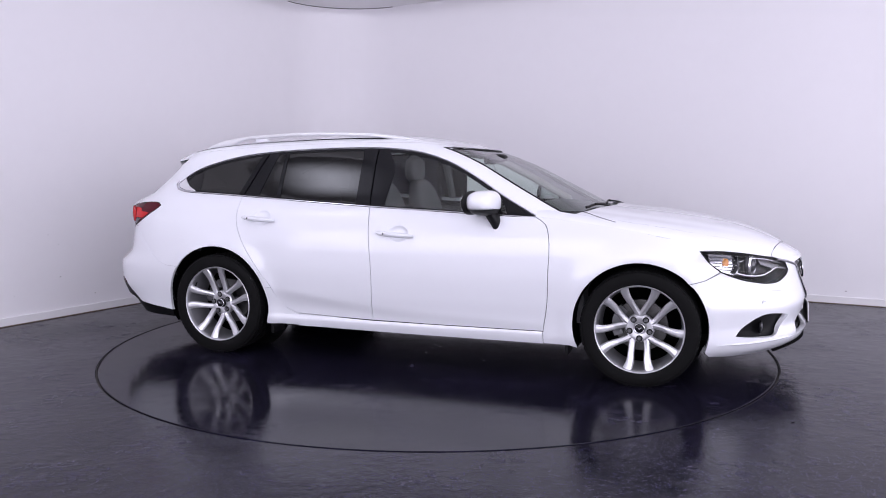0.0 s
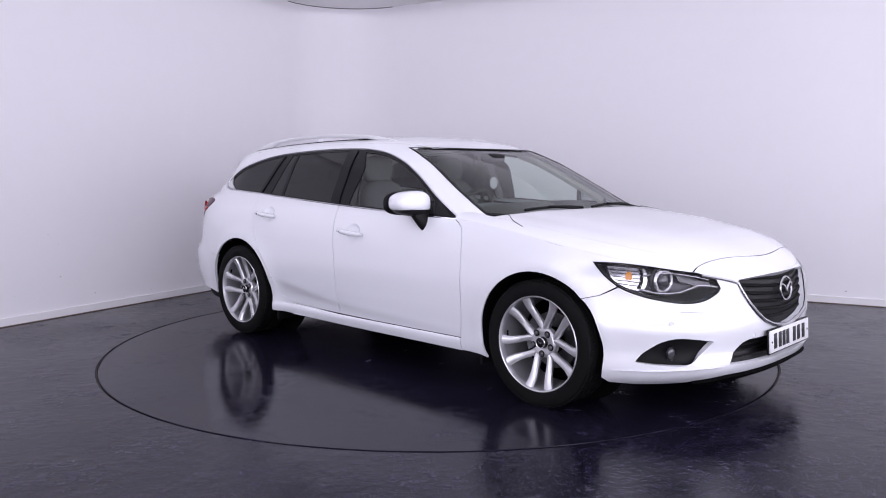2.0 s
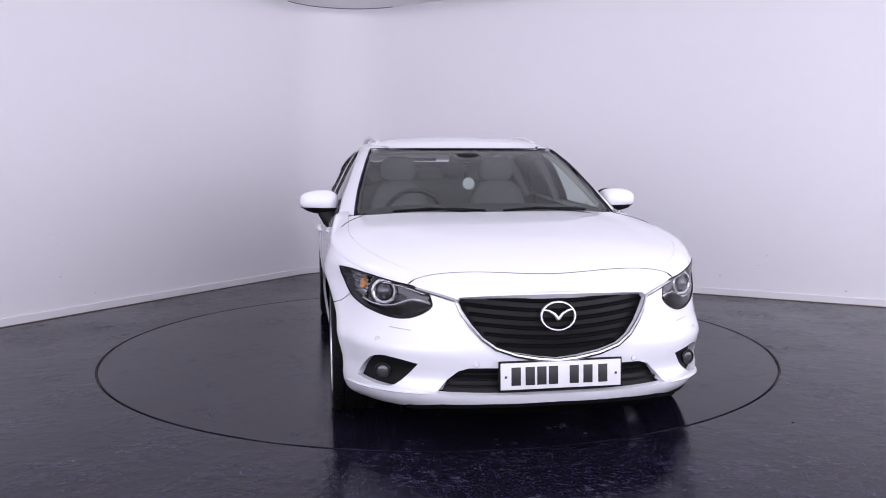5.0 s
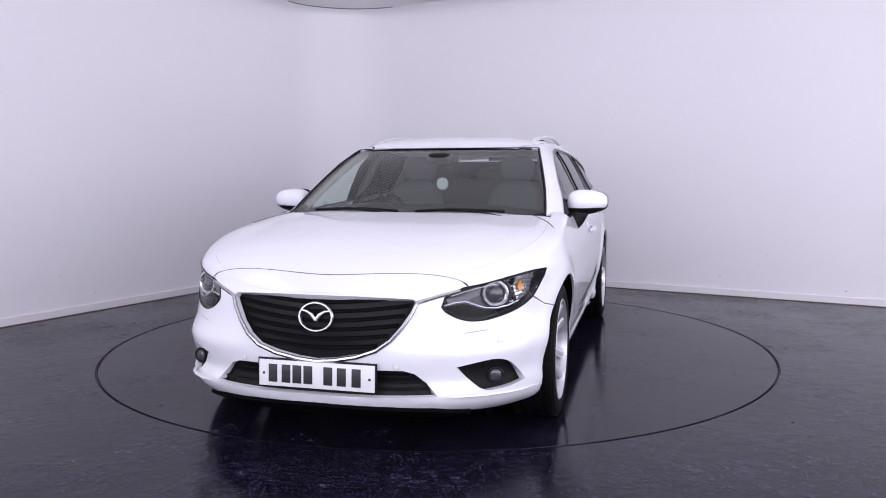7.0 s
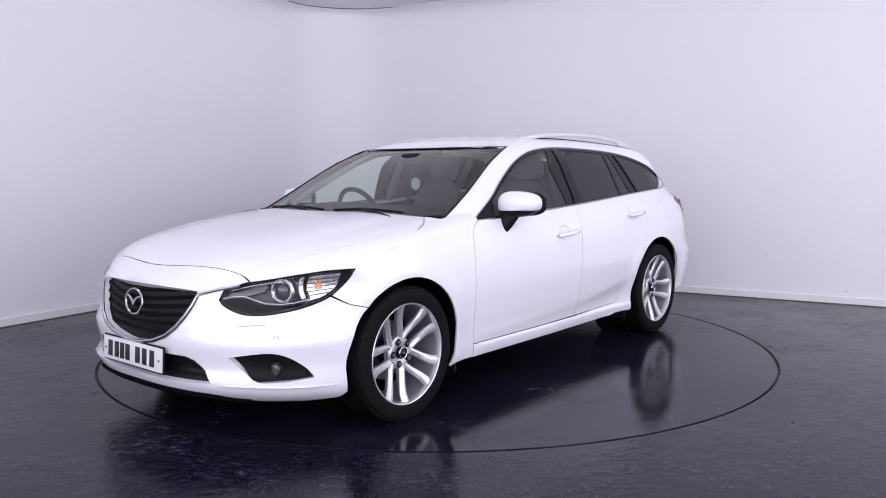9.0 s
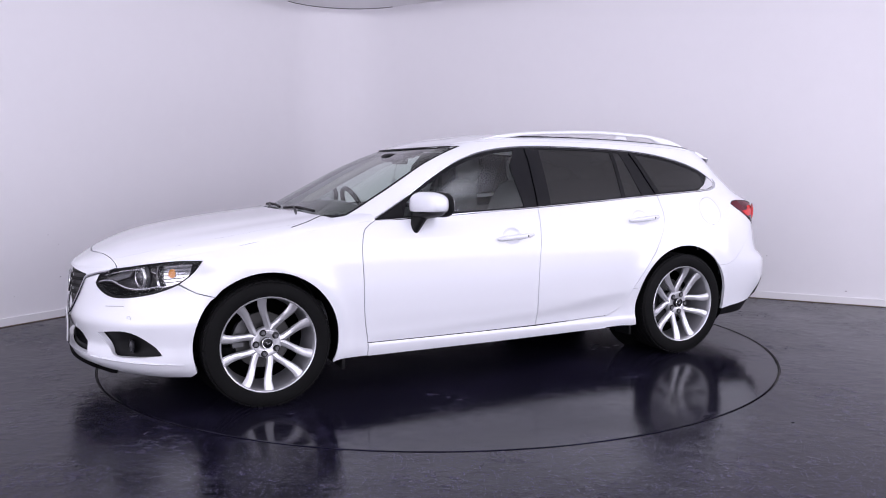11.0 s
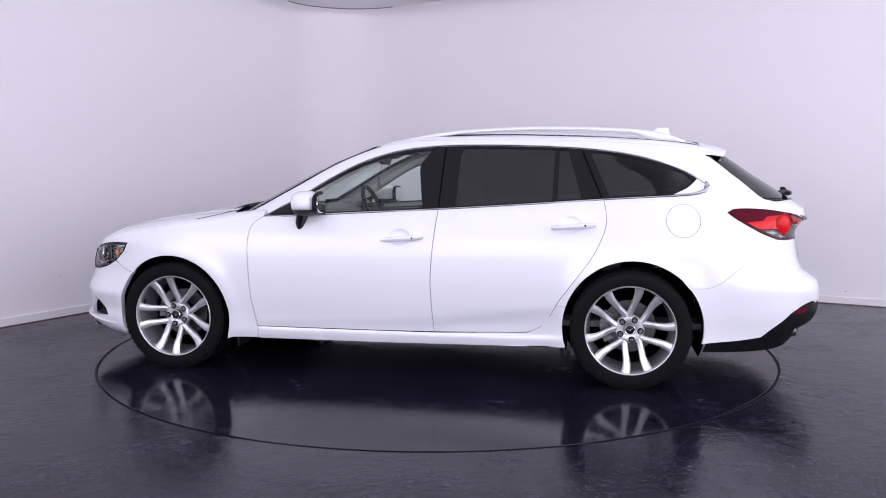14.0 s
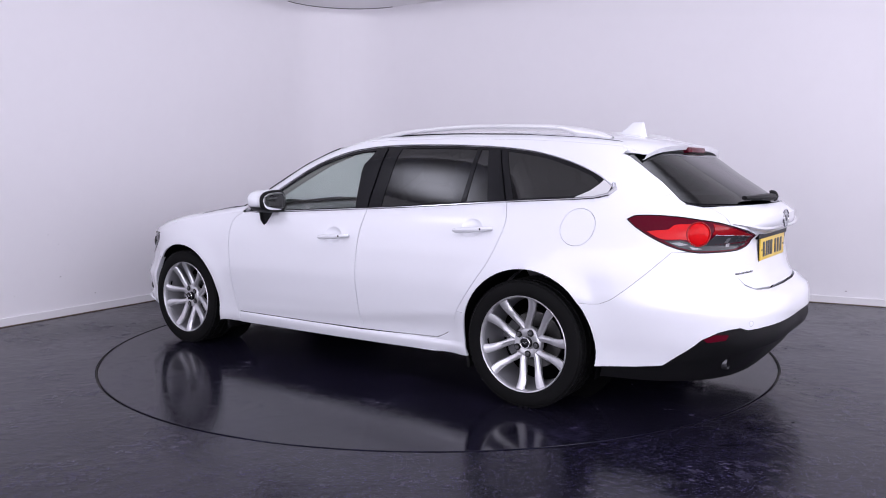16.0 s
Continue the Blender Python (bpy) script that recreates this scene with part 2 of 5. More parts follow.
# ---- room ----
def room():
    # walls as thick sheets; the seen corner is rounded
    rad, seg = 0.85, 20
    inner = [plan(ROOM_L, 0), plan(rad, 0)]
    for k in range(1, seg):
        a = math.pi / 2 * k / seg
        inner.append(plan(rad * (1 - math.sin(a)), rad * (1 - math.cos(a))))
    inner += [plan(0, rad), plan(0, ROOM_R), plan(ROOM_L, ROOM_R)]
    mid = sum(inner, Vector()) / len(inner)

    def sheet(name, pts, z0, z1, thick, mat, inward=0.0):
        bm, front, back = bmesh.new(), [], []
        for i, p in enumerate(pts):
            d = (pts[min(i + 1, len(pts) - 1)] - pts[max(i - 1, 0)]).normalized()
            nrm = Vector((d.y, -d.x, 0))
            if nrm.dot(p - mid) < 0:
                nrm = -nrm
            a, b = p - nrm * inward, p + nrm * thick
            front.append([bm.verts.new((a.x, a.y, z)) for z in (z0, z1)])
            back.append([bm.verts.new((b.x, b.y, z)) for z in (z0, z1)])
        for r in range(len(pts) - 1):
            f0, f1, b0, b1 = front[r], front[r + 1], back[r], back[r + 1]
            bm.faces.new([f0[0], f1[0], f1[1], f0[1]])
            bm.faces.new([b0[1], b1[1], b1[0], b0[0]])
            bm.faces.new([f0[1], f1[1], b1[1], b0[1]])
            bm.faces.new([f0[0], b0[0], b1[0], f1[0]])
        for f, b in ((front[0], back[0]), (front[-1], back[-1])):
            bm.faces.new([f[0], f[1], b[1], b[0]])
        bmesh.ops.recalc_face_normals(bm, faces=bm.faces)
        return part(name, bm, mat, None, sharp=0.5)

    n = len(inner)
    half = seg // 2 + 1
    tagged(sheet("wall_west", inner[:half + 1], 0.0, ROOM_H, 0.15, WALL), "off-white painted studio wall with faint scuffs", "wall", kind="structure")
    tagged(sheet("wall_north", inner[half:n - 1], 0.0, ROOM_H, 0.15, WALL), "off-white painted studio wall meeting a rounded corner", "wall", kind="structure")
    tagged(sheet("wall_east", inner[n - 2:], 0.0, ROOM_H, 0.15, WALL), "off-white painted studio wall", "wall", kind="structure")
    tagged(sheet("wall_south", [inner[-1], inner[0]], 0.0, ROOM_H, 0.15, WALL), "off-white painted studio wall", "wall", kind="structure")
    tagged(sheet("baseboard", inner[:half + 1], 0.0, 0.068, 0.01, SKIRT, 0.014), "white painted low skirting board", "baseboard", kind="structure")
    tagged(sheet("baseboard", inner[half:n - 1], 0.0, 0.068, 0.01, SKIRT, 0.014), "white painted low skirting board", "baseboard", kind="structure")
    tagged(sheet("trim", inner[:half + 1], 0.0, 0.007, 0.01, SEALANT, 0.017), "thin yellowed sealant line below the skirting", "trim", kind="structure")
    tagged(sheet("trim", inner[half:n - 1], 0.0, 0.007, 0.01, SEALANT, 0.017), "thin yellowed sealant line below the skirting", "trim", kind="structure")
    bm = bmesh.new()
    bm.faces.new([bm.verts.new(plan(a, b, ROOM_H)) for a, b in ((-0.2, -0.2), (-0.2, ROOM_R + 0.2), (ROOM_L + 0.2, ROOM_R + 0.2), (ROOM_L + 0.2, -0.2))])
    ext = bmesh.ops.extrude_face_region(bm, geom=bm.faces[:])["geom"]
    bmesh.ops.translate(bm, vec=(0, 0, 0.15), verts=[v for v in ext if isinstance(v, bmesh.types.BMVert)])
    bmesh.ops.recalc_face_normals(bm, faces=bm.faces)
    tagged(part("ceiling", bm, CEIL, None, smooth=False), "white painted studio ceiling", "ceiling", kind="structure")
    tagged(sheet("trim", inner[1:seg + 2], ROOM_H - 0.007, ROOM_H, 0.01, STEEL, 0.003), "thin dark shadow joint below the ceiling", "trim", kind="structure")
    # floor with a round hole for the turntable
    bm, steps = bmesh.new(), 128
    ring = [bm.verts.new(((RING + 0.006) * math.cos(2 * math.pi * k / steps), (RING + 0.006) * math.sin(2 * math.pi * k / steps), 0)) for k in range(steps)]
    low = [bm.verts.new((v.co.x, v.co.y, -0.05)) for v in ring]
    far = [bm.verts.new((v.co.x * 4.9, v.co.y * 4.9, 0)) for v in ring]
    for k in range(steps):
        j = (k + 1) % steps
        bm.faces.new([ring[k], far[k], far[j], ring[j]])
        bm.faces.new([ring[k], ring[j], low[j], low[k]])
    bmesh.ops.recalc_face_normals(bm, faces=bm.faces)
    tagged(part("floor", bm, FLOOR, None, sharp=0.3), "black speckled studio floor, half glossy and scuffed", "floor", kind="structure")
    pit = lathe([(0.01, 0), (RING + 0.05, 0)], 96)
    bmesh.ops.transform(pit, matrix=pose(0, 0, -0.05, 90), verts=pit.verts)
    tagged(part("floor", pit, GAP, None), "dark pit below the turntable", "floor", kind="structure")
    # small dents and scuffs on the walls, and one on the floor
    west, north = bpy.data.objects["wall_west"], bpy.data.objects["wall_north"]
    for wall_ob, a, b, z, r in ((west, 3.823, 0, 0.611, 0.006), (west, 3.914, 0, 0.698, 0.007), (west, 3.822, 0, 0.34, 0.009), (west, 4.23, 0, 0.23, 0.006), (west, 3.5, 0, 0.16, 0.008), (west, 2.9, 0, 0.11, 0.006),
                                (north, 0, 4.613, 0.194, 0.011), (north, 0, 5.031, 0.408, 0.008), (north, 0, 4.955, 0.312, 0.007), (north, 0, 5.71, 0.12, 0.012)):
        p = plan(a, b, z)
        out = ALONG_R if wall_ob is west else ALONG_L
        q = bmesh.new()
        bmesh.ops.create_icosphere(q, subdivisions=1, radius=1.0)
        for v in q.verts:
            v.co += Vector((noise.noise(v.co * 2 + p), noise.noise(v.co * 3 - p), noise.noise(v.co * 2.5))) * 0.5
        m = Matrix.Translation(p + out * 0.0005) @ out.to_track_quat("X", "Z").to_matrix().to_4x4() @ Matrix.Diagonal((0.0012, r * 0.9, r * 0.55, 1))
        bmesh.ops.transform(q, matrix=m, verts=q.verts)
        part("scuff", q, SCUFF, wall_ob)
    q = bmesh.new()
    bmesh.ops.create_icosphere(q, subdivisions=1, radius=1.0)
    bmesh.ops.transform(q, matrix=Matrix.Translation((1.708, -1.872, 0.001)) @ Matrix.Diagonal((0.009, 0.006, 0.002, 1)), verts=q.verts)
    part("scuff", q, GAP, bpy.data.objects["floor"])


def turntable():
    steps = 160
    bm = bmesh.new()
    prof = [(0.0, 0.0), (0.6, 0.0), (1.2, 0.0), (1.8, 0.0), (RING - 0.014, 0.0), (RING - 0.011, -0.002), (RING - 0.011, -0.04)]
    mid = bm.verts.new((0, 0, 0))
    rings = [[bm.verts.new((r * math.cos(2 * math.pi * k / steps), r * math.sin(2 * math.pi * k / steps), z)) for k in range(steps)] for r, z in prof[1:]]
    for k in range(steps):
        j = (k + 1) % steps
        bm.faces.new([mid, rings[0][k], rings[0][j]])
        for a, b in zip(rings, rings[1:]):
            bm.faces.new([a[k], b[k], b[j], a[j]])
    root = tagged(new("turntable"), "round black turntable set flush into the studio floor", "turntable")
    part("top", bm, TABLE, root, sharp=0.3)
    bm = lathe([(RING - 0.011, -0.016), (RING - 0.003, -0.016), (RING - 0.001, 0.001), (RING + 0.003, 0.001), (RING + 0.003, -0.03), (RING - 0.011, -0.03)], steps)
    bmesh.ops.transform(bm, matrix=pose(0, 0, -0.004, 90), verts=bm.verts)
    part("edge_strip", bm, STEEL, root, "thin dark steel edge strip")
    return root


def ceiling_softbox(x, y, radius, fabric):
    """A round fabric light under the ceiling, brightest in its middle, in a thin white hoop."""
    root = tagged(new("ceiling_light"), "round white fabric studio light under the ceiling", "ceiling light", "soft lights over the turntable")
    root.matrix_basis = Matrix.Translation((x, y, ROOM_H - 0.16))
    disc = lathe([(0.001, 0.0)] + [(radius * k / 10, 0.0) for k in range(1, 11)], 48)
    bmesh.ops.transform(disc, matrix=pose(0, 0, 0, 90), verts=disc.verts)
    part("diffuser", disc, fabric, root, "glowing white fabric")
    hoop = lathe([(radius, -0.008), (radius + 0.02, -0.008), (radius + 0.02, 0.03), (radius, 0.03)], 48)
    bmesh.ops.transform(hoop, matrix=pose(0, 0, 0, 90), verts=hoop.verts)
    part("hoop", hoop, SKIRT, root)


def glowing_fabric(strength, radius):
    m, n, l, b = material("softbox_fabric")
    co, le, rr, pw = n.new("ShaderNodeTexCoord"), n.new("ShaderNodeVectorMath"), n.new("ShaderNodeMapRange"), n.new("ShaderNodeMath")
    le.operation, pw.operation, pw.inputs[1].default_value = "LENGTH", "POWER", 1.6
    l.new(co.outputs["Object"], le.inputs[0])
    l.new(le.outputs["Value"], rr.inputs[0])
    rr.interpolation_type = "SMOOTHSTEP"
    for k, v in enumerate((0.0, radius, strength ** (1 / 1.6), 0.0)):
        rr.inputs[k + 1].default_value = v
    l.new(rr.outputs[0], pw.inputs[0])
    b.inputs["Base Color"].default_value = (0.8, 0.8, 0.8, 1)
    b.inputs["Emission Color"].default_value = (0.93, 0.935, 1.12, 1)
    l.new(pw.outputs[0], b.inputs["Emission Strength"])
    return m


room()
FABRIC = glowing_fabric(5.0, 0.85)
ceiling_softbox(-2.25, -1.35, 0.85, FABRIC)
ceiling_softbox(1.75, -1.95, 0.85, FABRIC)
table = turntable()

# ---- the car: x forward, y to its left, z up, metres; the origin lies on the ground between the axles ----
from mathutils.geometry import delaunay_2d_cdt

NOSE = spline([(0.17, 2.14), (0.21, 2.235), (0.25, 2.285), (0.29, 2.30), (0.34, 2.27), (0.42, 2.285), (0.55, 2.295), (0.63, 2.29), (0.69, 2.272), (0.73, 2.222), (0.78, 2.12), (0.9, 1.8)])
TAIL = spline([(0.17, -2.30), (0.22, -2.38), (0.30, -2.44), (0.42, -2.50), (0.57, -2.49), (0.615, -2.43), (0.65, -2.385), (0.75, -2.355), (0.86, -2.345),
               (0.905, -2.375), (0.94, -2.412), (0.985, -2.418), (1.03, -2.375), (1.10, -2.275), (1.20, -2.115), (1.29, -1.975), (1.36, -1.86), (1.42, -1.75)])
SCREENX = spline([(0.90, 1.19), (0.98, 1.05), (1.05, 0.915), (1.15, 0.72), (1.25, 0.515), (1.345, 0.27), (1.385, 0.125), (1.43, -0.10)])
WIDTH = spline([(0.15, 0.83), (0.20, 0.884), (0.26, 0.902), (0.33, 0.905), (0.45, 0.925), (0.62, 0.941), (0.75, 0.938), (0.84, 0.924), (0.92, 0.897),
                (0.97, 0.871), (1.05, 0.842), (1.15, 0.792), (1.25, 0.742), (1.33, 0.690), (1.385, 0.640), (1.44, 0.575)])
CREST = spline([(0.70, 0.952), (0.80, 0.945), (1.0, 0.922), (1.375, 0.868), (1.69, 0.806), (1.90, 0.764), (2.03, 0.735), (2.08, 0.725), (2.18, 0.714), (2.265, 0.702)])
HOODLINE = spline([(0.70, 1.045), (1.0, 1.002), (1.12, 0.986), (1.5, 0.942), (1.84, 0.888), (2.0, 0.843), (2.12, 0.792), (2.2, 0.746), (2.265, 0.706)])
ROOFEDGE = spline([(-2.0, 1.285), (-1.9, 1.312), (-1.6, 1.352), (-1.1, 1.384), (-0.5, 1.398), (-0.1, 1.396), (0.12, 1.378), (0.25, 1.347)])
ROOFLINE = spline([(-2.0, 1.295), (-1.9, 1.350), (-1.6, 1.414), (-1.1, 1.454), (-0.6, 1.468), (-0.2, 1.455), (0.05, 1.418), (0.20, 1.376), (0.27, 1.349)])
BELT = spline([(-2.6, 1.10), (-2.0, 1.09), (-1.6, 1.073), (-1.225, 1.053), (-0.75, 1.022), (-0.29, 0.995), (0.25, 0.968), (0.775, 0.944), (1.0, 0.935)])
CREASE = spline([(-1.1, 0.470), (-0.745, 0.421), (-0.541, 0.391), (-0.244, 0.357), (-0.037, 0.346), (0.293, 0.331), (0.617, 0.320), (0.934, 0.311)])
AXLES, WHEEL_Z, ARCH_R = (1.375, -1.375), 0.336, 0.371
CAP, XB = 1.4, -1.45
NU = spline([(0.9, 3.6), (1.0, 3.65), (1.1, 4.0), (1.2, 4.6), (1.3, 5.5), (1.36, 6.2), (1.45, 6.4)])
NF = spline([(0.46, 2.7), (0.545, 2.3), (0.62, 2.2), (0.70, 2.2), (0.77, 2.55), (0.9, 2.7)])
NR = spline([(0.88, 3.4), (0.98, 3.0), (1.06, 2.45), (1.18, 2.6), (1.30, 3.2)])


def capstart(z, upper):
    return SCREENX(z) - 0.68 if upper else 1.3


def width(x, z):
    w = WIDTH(z)
    for ax in AXLES:
        r = math.hypot(x - ax, z - WHEEL_Z)
        w += 0.014 * math.exp(-((r - 0.39) / 0.055) ** 2)
    # crease low in the doors: the skin tucks in below it and comes out again over the sill
    d = CREASE(x) - max(z, 0.283)
    tuck = 0.42 * (d + math.sqrt(d * d + 0.00001)) / 2
    tuck = 0.034 * (1 - math.exp(-tuck / 0.034))
    w -= tuck * min(1.0, max(0.45, 1 - (0.278 - z) / 0.022)) * math.exp(-((x + 0.03) / 0.95) ** 10)
    return w


def ease(u, n):
    """Even steps round a corner: 0..1 to 0..1, slow at both ends."""
    u = min(1.0, max(0.0, u))
    p, q = u ** (n / 2), (1 - u) ** (n / 2)
    return p / (p + q)


def unease(f, n):
    if f <= 0 or f >= 1:
        return min(1.0, max(0.0, f))
    r = (f / (1 - f)) ** (2 / n)
    return r / (1 + r)


def skin(S, z, upper=False, side=1):
    """A place on the car's outer skin: S runs round the plan from the front to the rear centre line."""
    xa = capstart(z, upper)
    s0, s1 = 2.7 - xa, 2.7 - XB
    if S < s0:
        n = NU(z) if upper else NF(z)
        a = ease((S - (s0 - CAP)) / CAP, n) * math.pi / 2
        x = xa + ((SCREENX(z) if upper else NOSE(z)) - xa) * max(0.0, math.cos(a)) ** (2 / n)
        y = width(x, z) * math.sin(a) ** (2 / n)
    elif S <= s1:
        x = 2.7 - S
        y = width(x, z)
    else:
        a = ease((S - s1) / CAP, NR(z)) * math.pi / 2
        x = XB + (TAIL(z) - XB) * math.sin(a) ** (2 / NR(z))
        y = width(x, z) * max(0.0, math.cos(a)) ** (2 / NR(z))
    return Vector((x, y * side, z))


def at_x(x, z, upper=False):
    """S where the skin at height z has this x."""
    xa = capstart(z, upper)
    if x > xa:
        n = NU(z) if upper else NF(z)
        k = min(1.0, (x - xa) / ((SCREENX(z) if upper else NOSE(z)) - xa))
        return 2.7 - xa - CAP + CAP * unease(math.acos(k ** (n / 2)) / (math.pi / 2), n)
    if x < XB:
        k = min(1.0, (x - XB) / (TAIL(z) - XB))
        return 2.7 - XB + CAP * unease(math.asin(k ** (NR(z) / 2)) / (math.pi / 2), NR(z))
    return 2.7 - x


def at_y(y, z, front=True, upper=False):
    """S where the skin at height z has this y, on the front or on the rear."""
    k = min(1.0, abs(y) / WIDTH(z))
    if front:
        n = NU(z) if upper else NF(z)
        return 2.7 - capstart(z, upper) - CAP + CAP * unease(math.asin(k ** (n / 2)) / (math.pi / 2), n)
    return 2.7 - XB + CAP * unease(math.acos(k ** (NR(z) / 2)) / (math.pi / 2), NR(z))


def inside(p, poly):
    hit, j = False, len(poly) - 1
    for i in range(len(poly)):
        a, b = poly[i], poly[j]
        if (a[1] > p[1]) != (b[1] > p[1]) and p[0] < (b[0] - a[0]) * (p[1] - a[1]) / (b[1] - a[1]) + a[0]:
            hit = not hit
        j = i
    return hit


def area2(poly):
    return sum(a[0] * b[1] - b[0] * a[1] for a, b in zip(poly, poly[1:] + poly[:1])) / 2


def inset(poly, g):
    """The outline drawn in by g."""
    if not g:
        return poly
    sign = 1 if area2(poly) > 0 else -1
    out, n = [], len(poly)
    for i in range(n):
        a, b, c = Vector(poly[i - 1]), Vector(poly[i]), Vector(poly[(i + 1) % n])
        d1, d2 = (b - a), (c - b)
        if d1.length < 1e-7 or d2.length < 1e-7:
            out.append(poly[i])
            continue
        d1.normalize(), d2.normalize()
        m = Vector((-(d1.y + d2.y), d1.x + d2.x)) * sign
        if m.length < 1e-4:
            out.append(poly[i])
            continue
        m.normalize()
        c_ = max(0.5, m.dot(Vector((-d1.y, d1.x)) * sign))
        q = b + m * g / c_
        out.append((q.x, q.y))
    return out


def dense(poly, step):
    out = []
    for a, b in zip(poly, poly[1:] + poly[:1]):
        n = max(1, int(math.hypot(b[0] - a[0], b[1] - a[1]) / step))
        out += [(a[0] + (b[0] - a[0]) * k / n, a[1] + (b[1] - a[1]) * k / n) for k in range(n)]
    return out


def panel(outer, fn, step=0.035, gap=0.0019, holes=(), sink=0.0, flange=0.012, thick=0.0):
    """A sheet of the skin inside an outline of (S, z), with holes, a turned-in edge, and an inset from the skin."""
    outer = inset(dense(outer, step), gap)
    holes = [inset(dense(h, step), -gap) for h in holes]
    co, ed = [], []
    for poly in [outer, *holes]:
        base = len(co)
        co += [Vector(p) for p in poly]
        ed += [(base + i, base + (i + 1) % len(poly)) for i in range(len(poly))]
    us, vs = [p[0] for p in outer], [p[1] for p in outer]
    rim = len(co)
    edge = [Vector(p) for p in co]
    nu, nv = int((max(us) - min(us)) / step) + 1, int((max(vs) - min(vs)) / step) + 1
    buckets = {}
    for e in edge:
        buckets.setdefault((int(e.x // step), int(e.y // step)), []).append(e)
    for i in range(nu + 1):
        for j in range(nv + 1):
            p = Vector((min(us) + i * step, min(vs) + j * step))
            if inside(p, outer) and not any(inside(p, h) for h in holes):
                k = (int(p.x // step), int(p.y // step))
                near = [e for a in (-1, 0, 1) for b in (-1, 0, 1) for e in buckets.get((k[0] + a, k[1] + b), ())]
                if all((e - p).length > step * 0.45 for e in near):
                    co.append(p)
    v2, _, faces, *_ = delaunay_2d_cdt(co, ed, [], 0, 1e-6)
    bm = bmesh.new()

    def place(p, extra=0.0):
        q = fn(p[0], p[1])
        d = sink + extra
        if d:
            e = 2e-3
            n = (fn(p[0] + e, p[1]) - fn(p[0] - e, p[1])).cross(fn(p[0], p[1] + e) - fn(p[0], p[1] - e))
            if n.length > 1e-12:
                n.normalize()
                if n.dot(q - Vector((max(-1.9, min(1.9, q.x * 0.8)), 0, 0.65))) < 0:
                    n = -n
                q = q - n * d
        return q

    vert = {}

    def get(i):
        if i not in vert:
            vert[i] = bm.verts.new(place(v2[i]))
        return vert[i]

    for f in faces:
        c = sum((v2[i] for i in f), Vector((0, 0))) / len(f)
        if inside(c, outer) and not any(inside(c, h) for h in holes):
            bm.faces.new([get(i) for i in f])
    bm.normal_update()
    if sum(f.normal.dot(f.calc_center_median() - Vector((max(-1.9, min(1.9, f.calc_center_median().x * 0.8)), 0, 0.65))) * f.calc_area() for f in bm.faces) < 0:
        bmesh.ops.reverse_faces(bm, faces=bm.faces[:])
    if flange:
        back = {}
        idx = {v: i for i, v in vert.items()}
        for e in [e for e in bm.edges if len(e.link_faces) == 1]:
            a, b = e.verts
            for v in (a, b):
                if v not in back:
                    back[v] = bm.verts.new(place(v2[idx[v]], flange))
            f = e.link_faces[0]
            ls = [l for l in f.loops if l.edge == e][0]
            p, q = (a, b) if ls.vert == b else (b, a)
            bm.faces.new([p, q, back[q], back[p]])
    return bm


def low(side):
    return lambda S, z: skin(S, z, False, side)


def up(side):
    return lambda S, z: skin(S, z, True, side)


def SX(pts, upper=False):
    return [(at_x(x, z, upper), z) for x, z in pts]


def SY(pts, front=True, upper=False):
    return [(math.copysign(1, y) * (at_y(y, z, front, upper)) if front else at_y(y, z, front, upper), z) for y, z in pts]


# shut lines, in side view
LINE_F = curve2([(0.775, 0.945), (0.838, 0.905), (0.864, 0.816), (0.862, 0.62), (0.856, 0.456), (0.828, 0.279)], 0.03)
LINE_B = curve2([(-0.285, 0.992), (-0.262, 0.76), (-0.25, 0.589), (-0.262, 0.278)], 0.04)
LINE_R = curve2([(-1.222, 1.051), (-1.24, 0.933), (-1.181, 0.767), (-1.058, 0.589), (-0.972, 0.47), (-0.937, 0.398), (-0.88, 0.328), (-0.80, 0.291)], 0.03)
FARCH = [(1.375 + ARCH_R * math.cos(a), WHEEL_Z - 0.004 + ARCH_R * math.sin(a)) for a in [math.radians(d) for d in range(-20, 203, 6)]]
RARCH = [(-1.385 + (ARCH_R + 0.012) * math.cos(a), WHEEL_Z + (ARCH_R + 0.012) * math.sin(a)) for a in [math.radians(d) for d in range(-18, 201, 6)]]
SEAM_FB = [(1.80, 0.655), (1.72, 0.612), (1.634, 0.590)]
SEAM_RB = curve2([(-2.10, 0.835), (-1.98, 0.715), (-1.84, 0.60), (-1.79, 0.578), (-1.68, 0.574)], 0.04)
DLO_TOP = [(0.775, 0.947), (0.57, 1.060), (0.40, 1.163), (0.21, 1.262), (0.0, 1.328), (-0.2, 1.355), (-0.35, 1.362), (-0.7, 1.359), (-1.1, 1.338), (-1.35, 1.304), (-1.573, 1.243), (-1.70, 1.185), (-1.775, 1.132)]
DLO = curve2(DLO_TOP + [(-1.765, 1.102), (-1.70, 1.084), (-1.60, 1.076)], 0.03) + [(x, BELT(x) + 0.004) for x in (-1.4, -1.2, -1.0, -0.8, -0.6, -0.4, -0.2, 0.0, 0.2, 0.4, 0.6, 0.7)]


def dlo_top(x):
    pts = curve2(DLO_TOP, 0.03)
    for a, b in zip(pts, pts[1:]):
        if b[0] <= x <= a[0]:
            return a[1] + (b[1] - a[1]) * (x - a[0]) / (b[0] - a[0])
    return 1.0


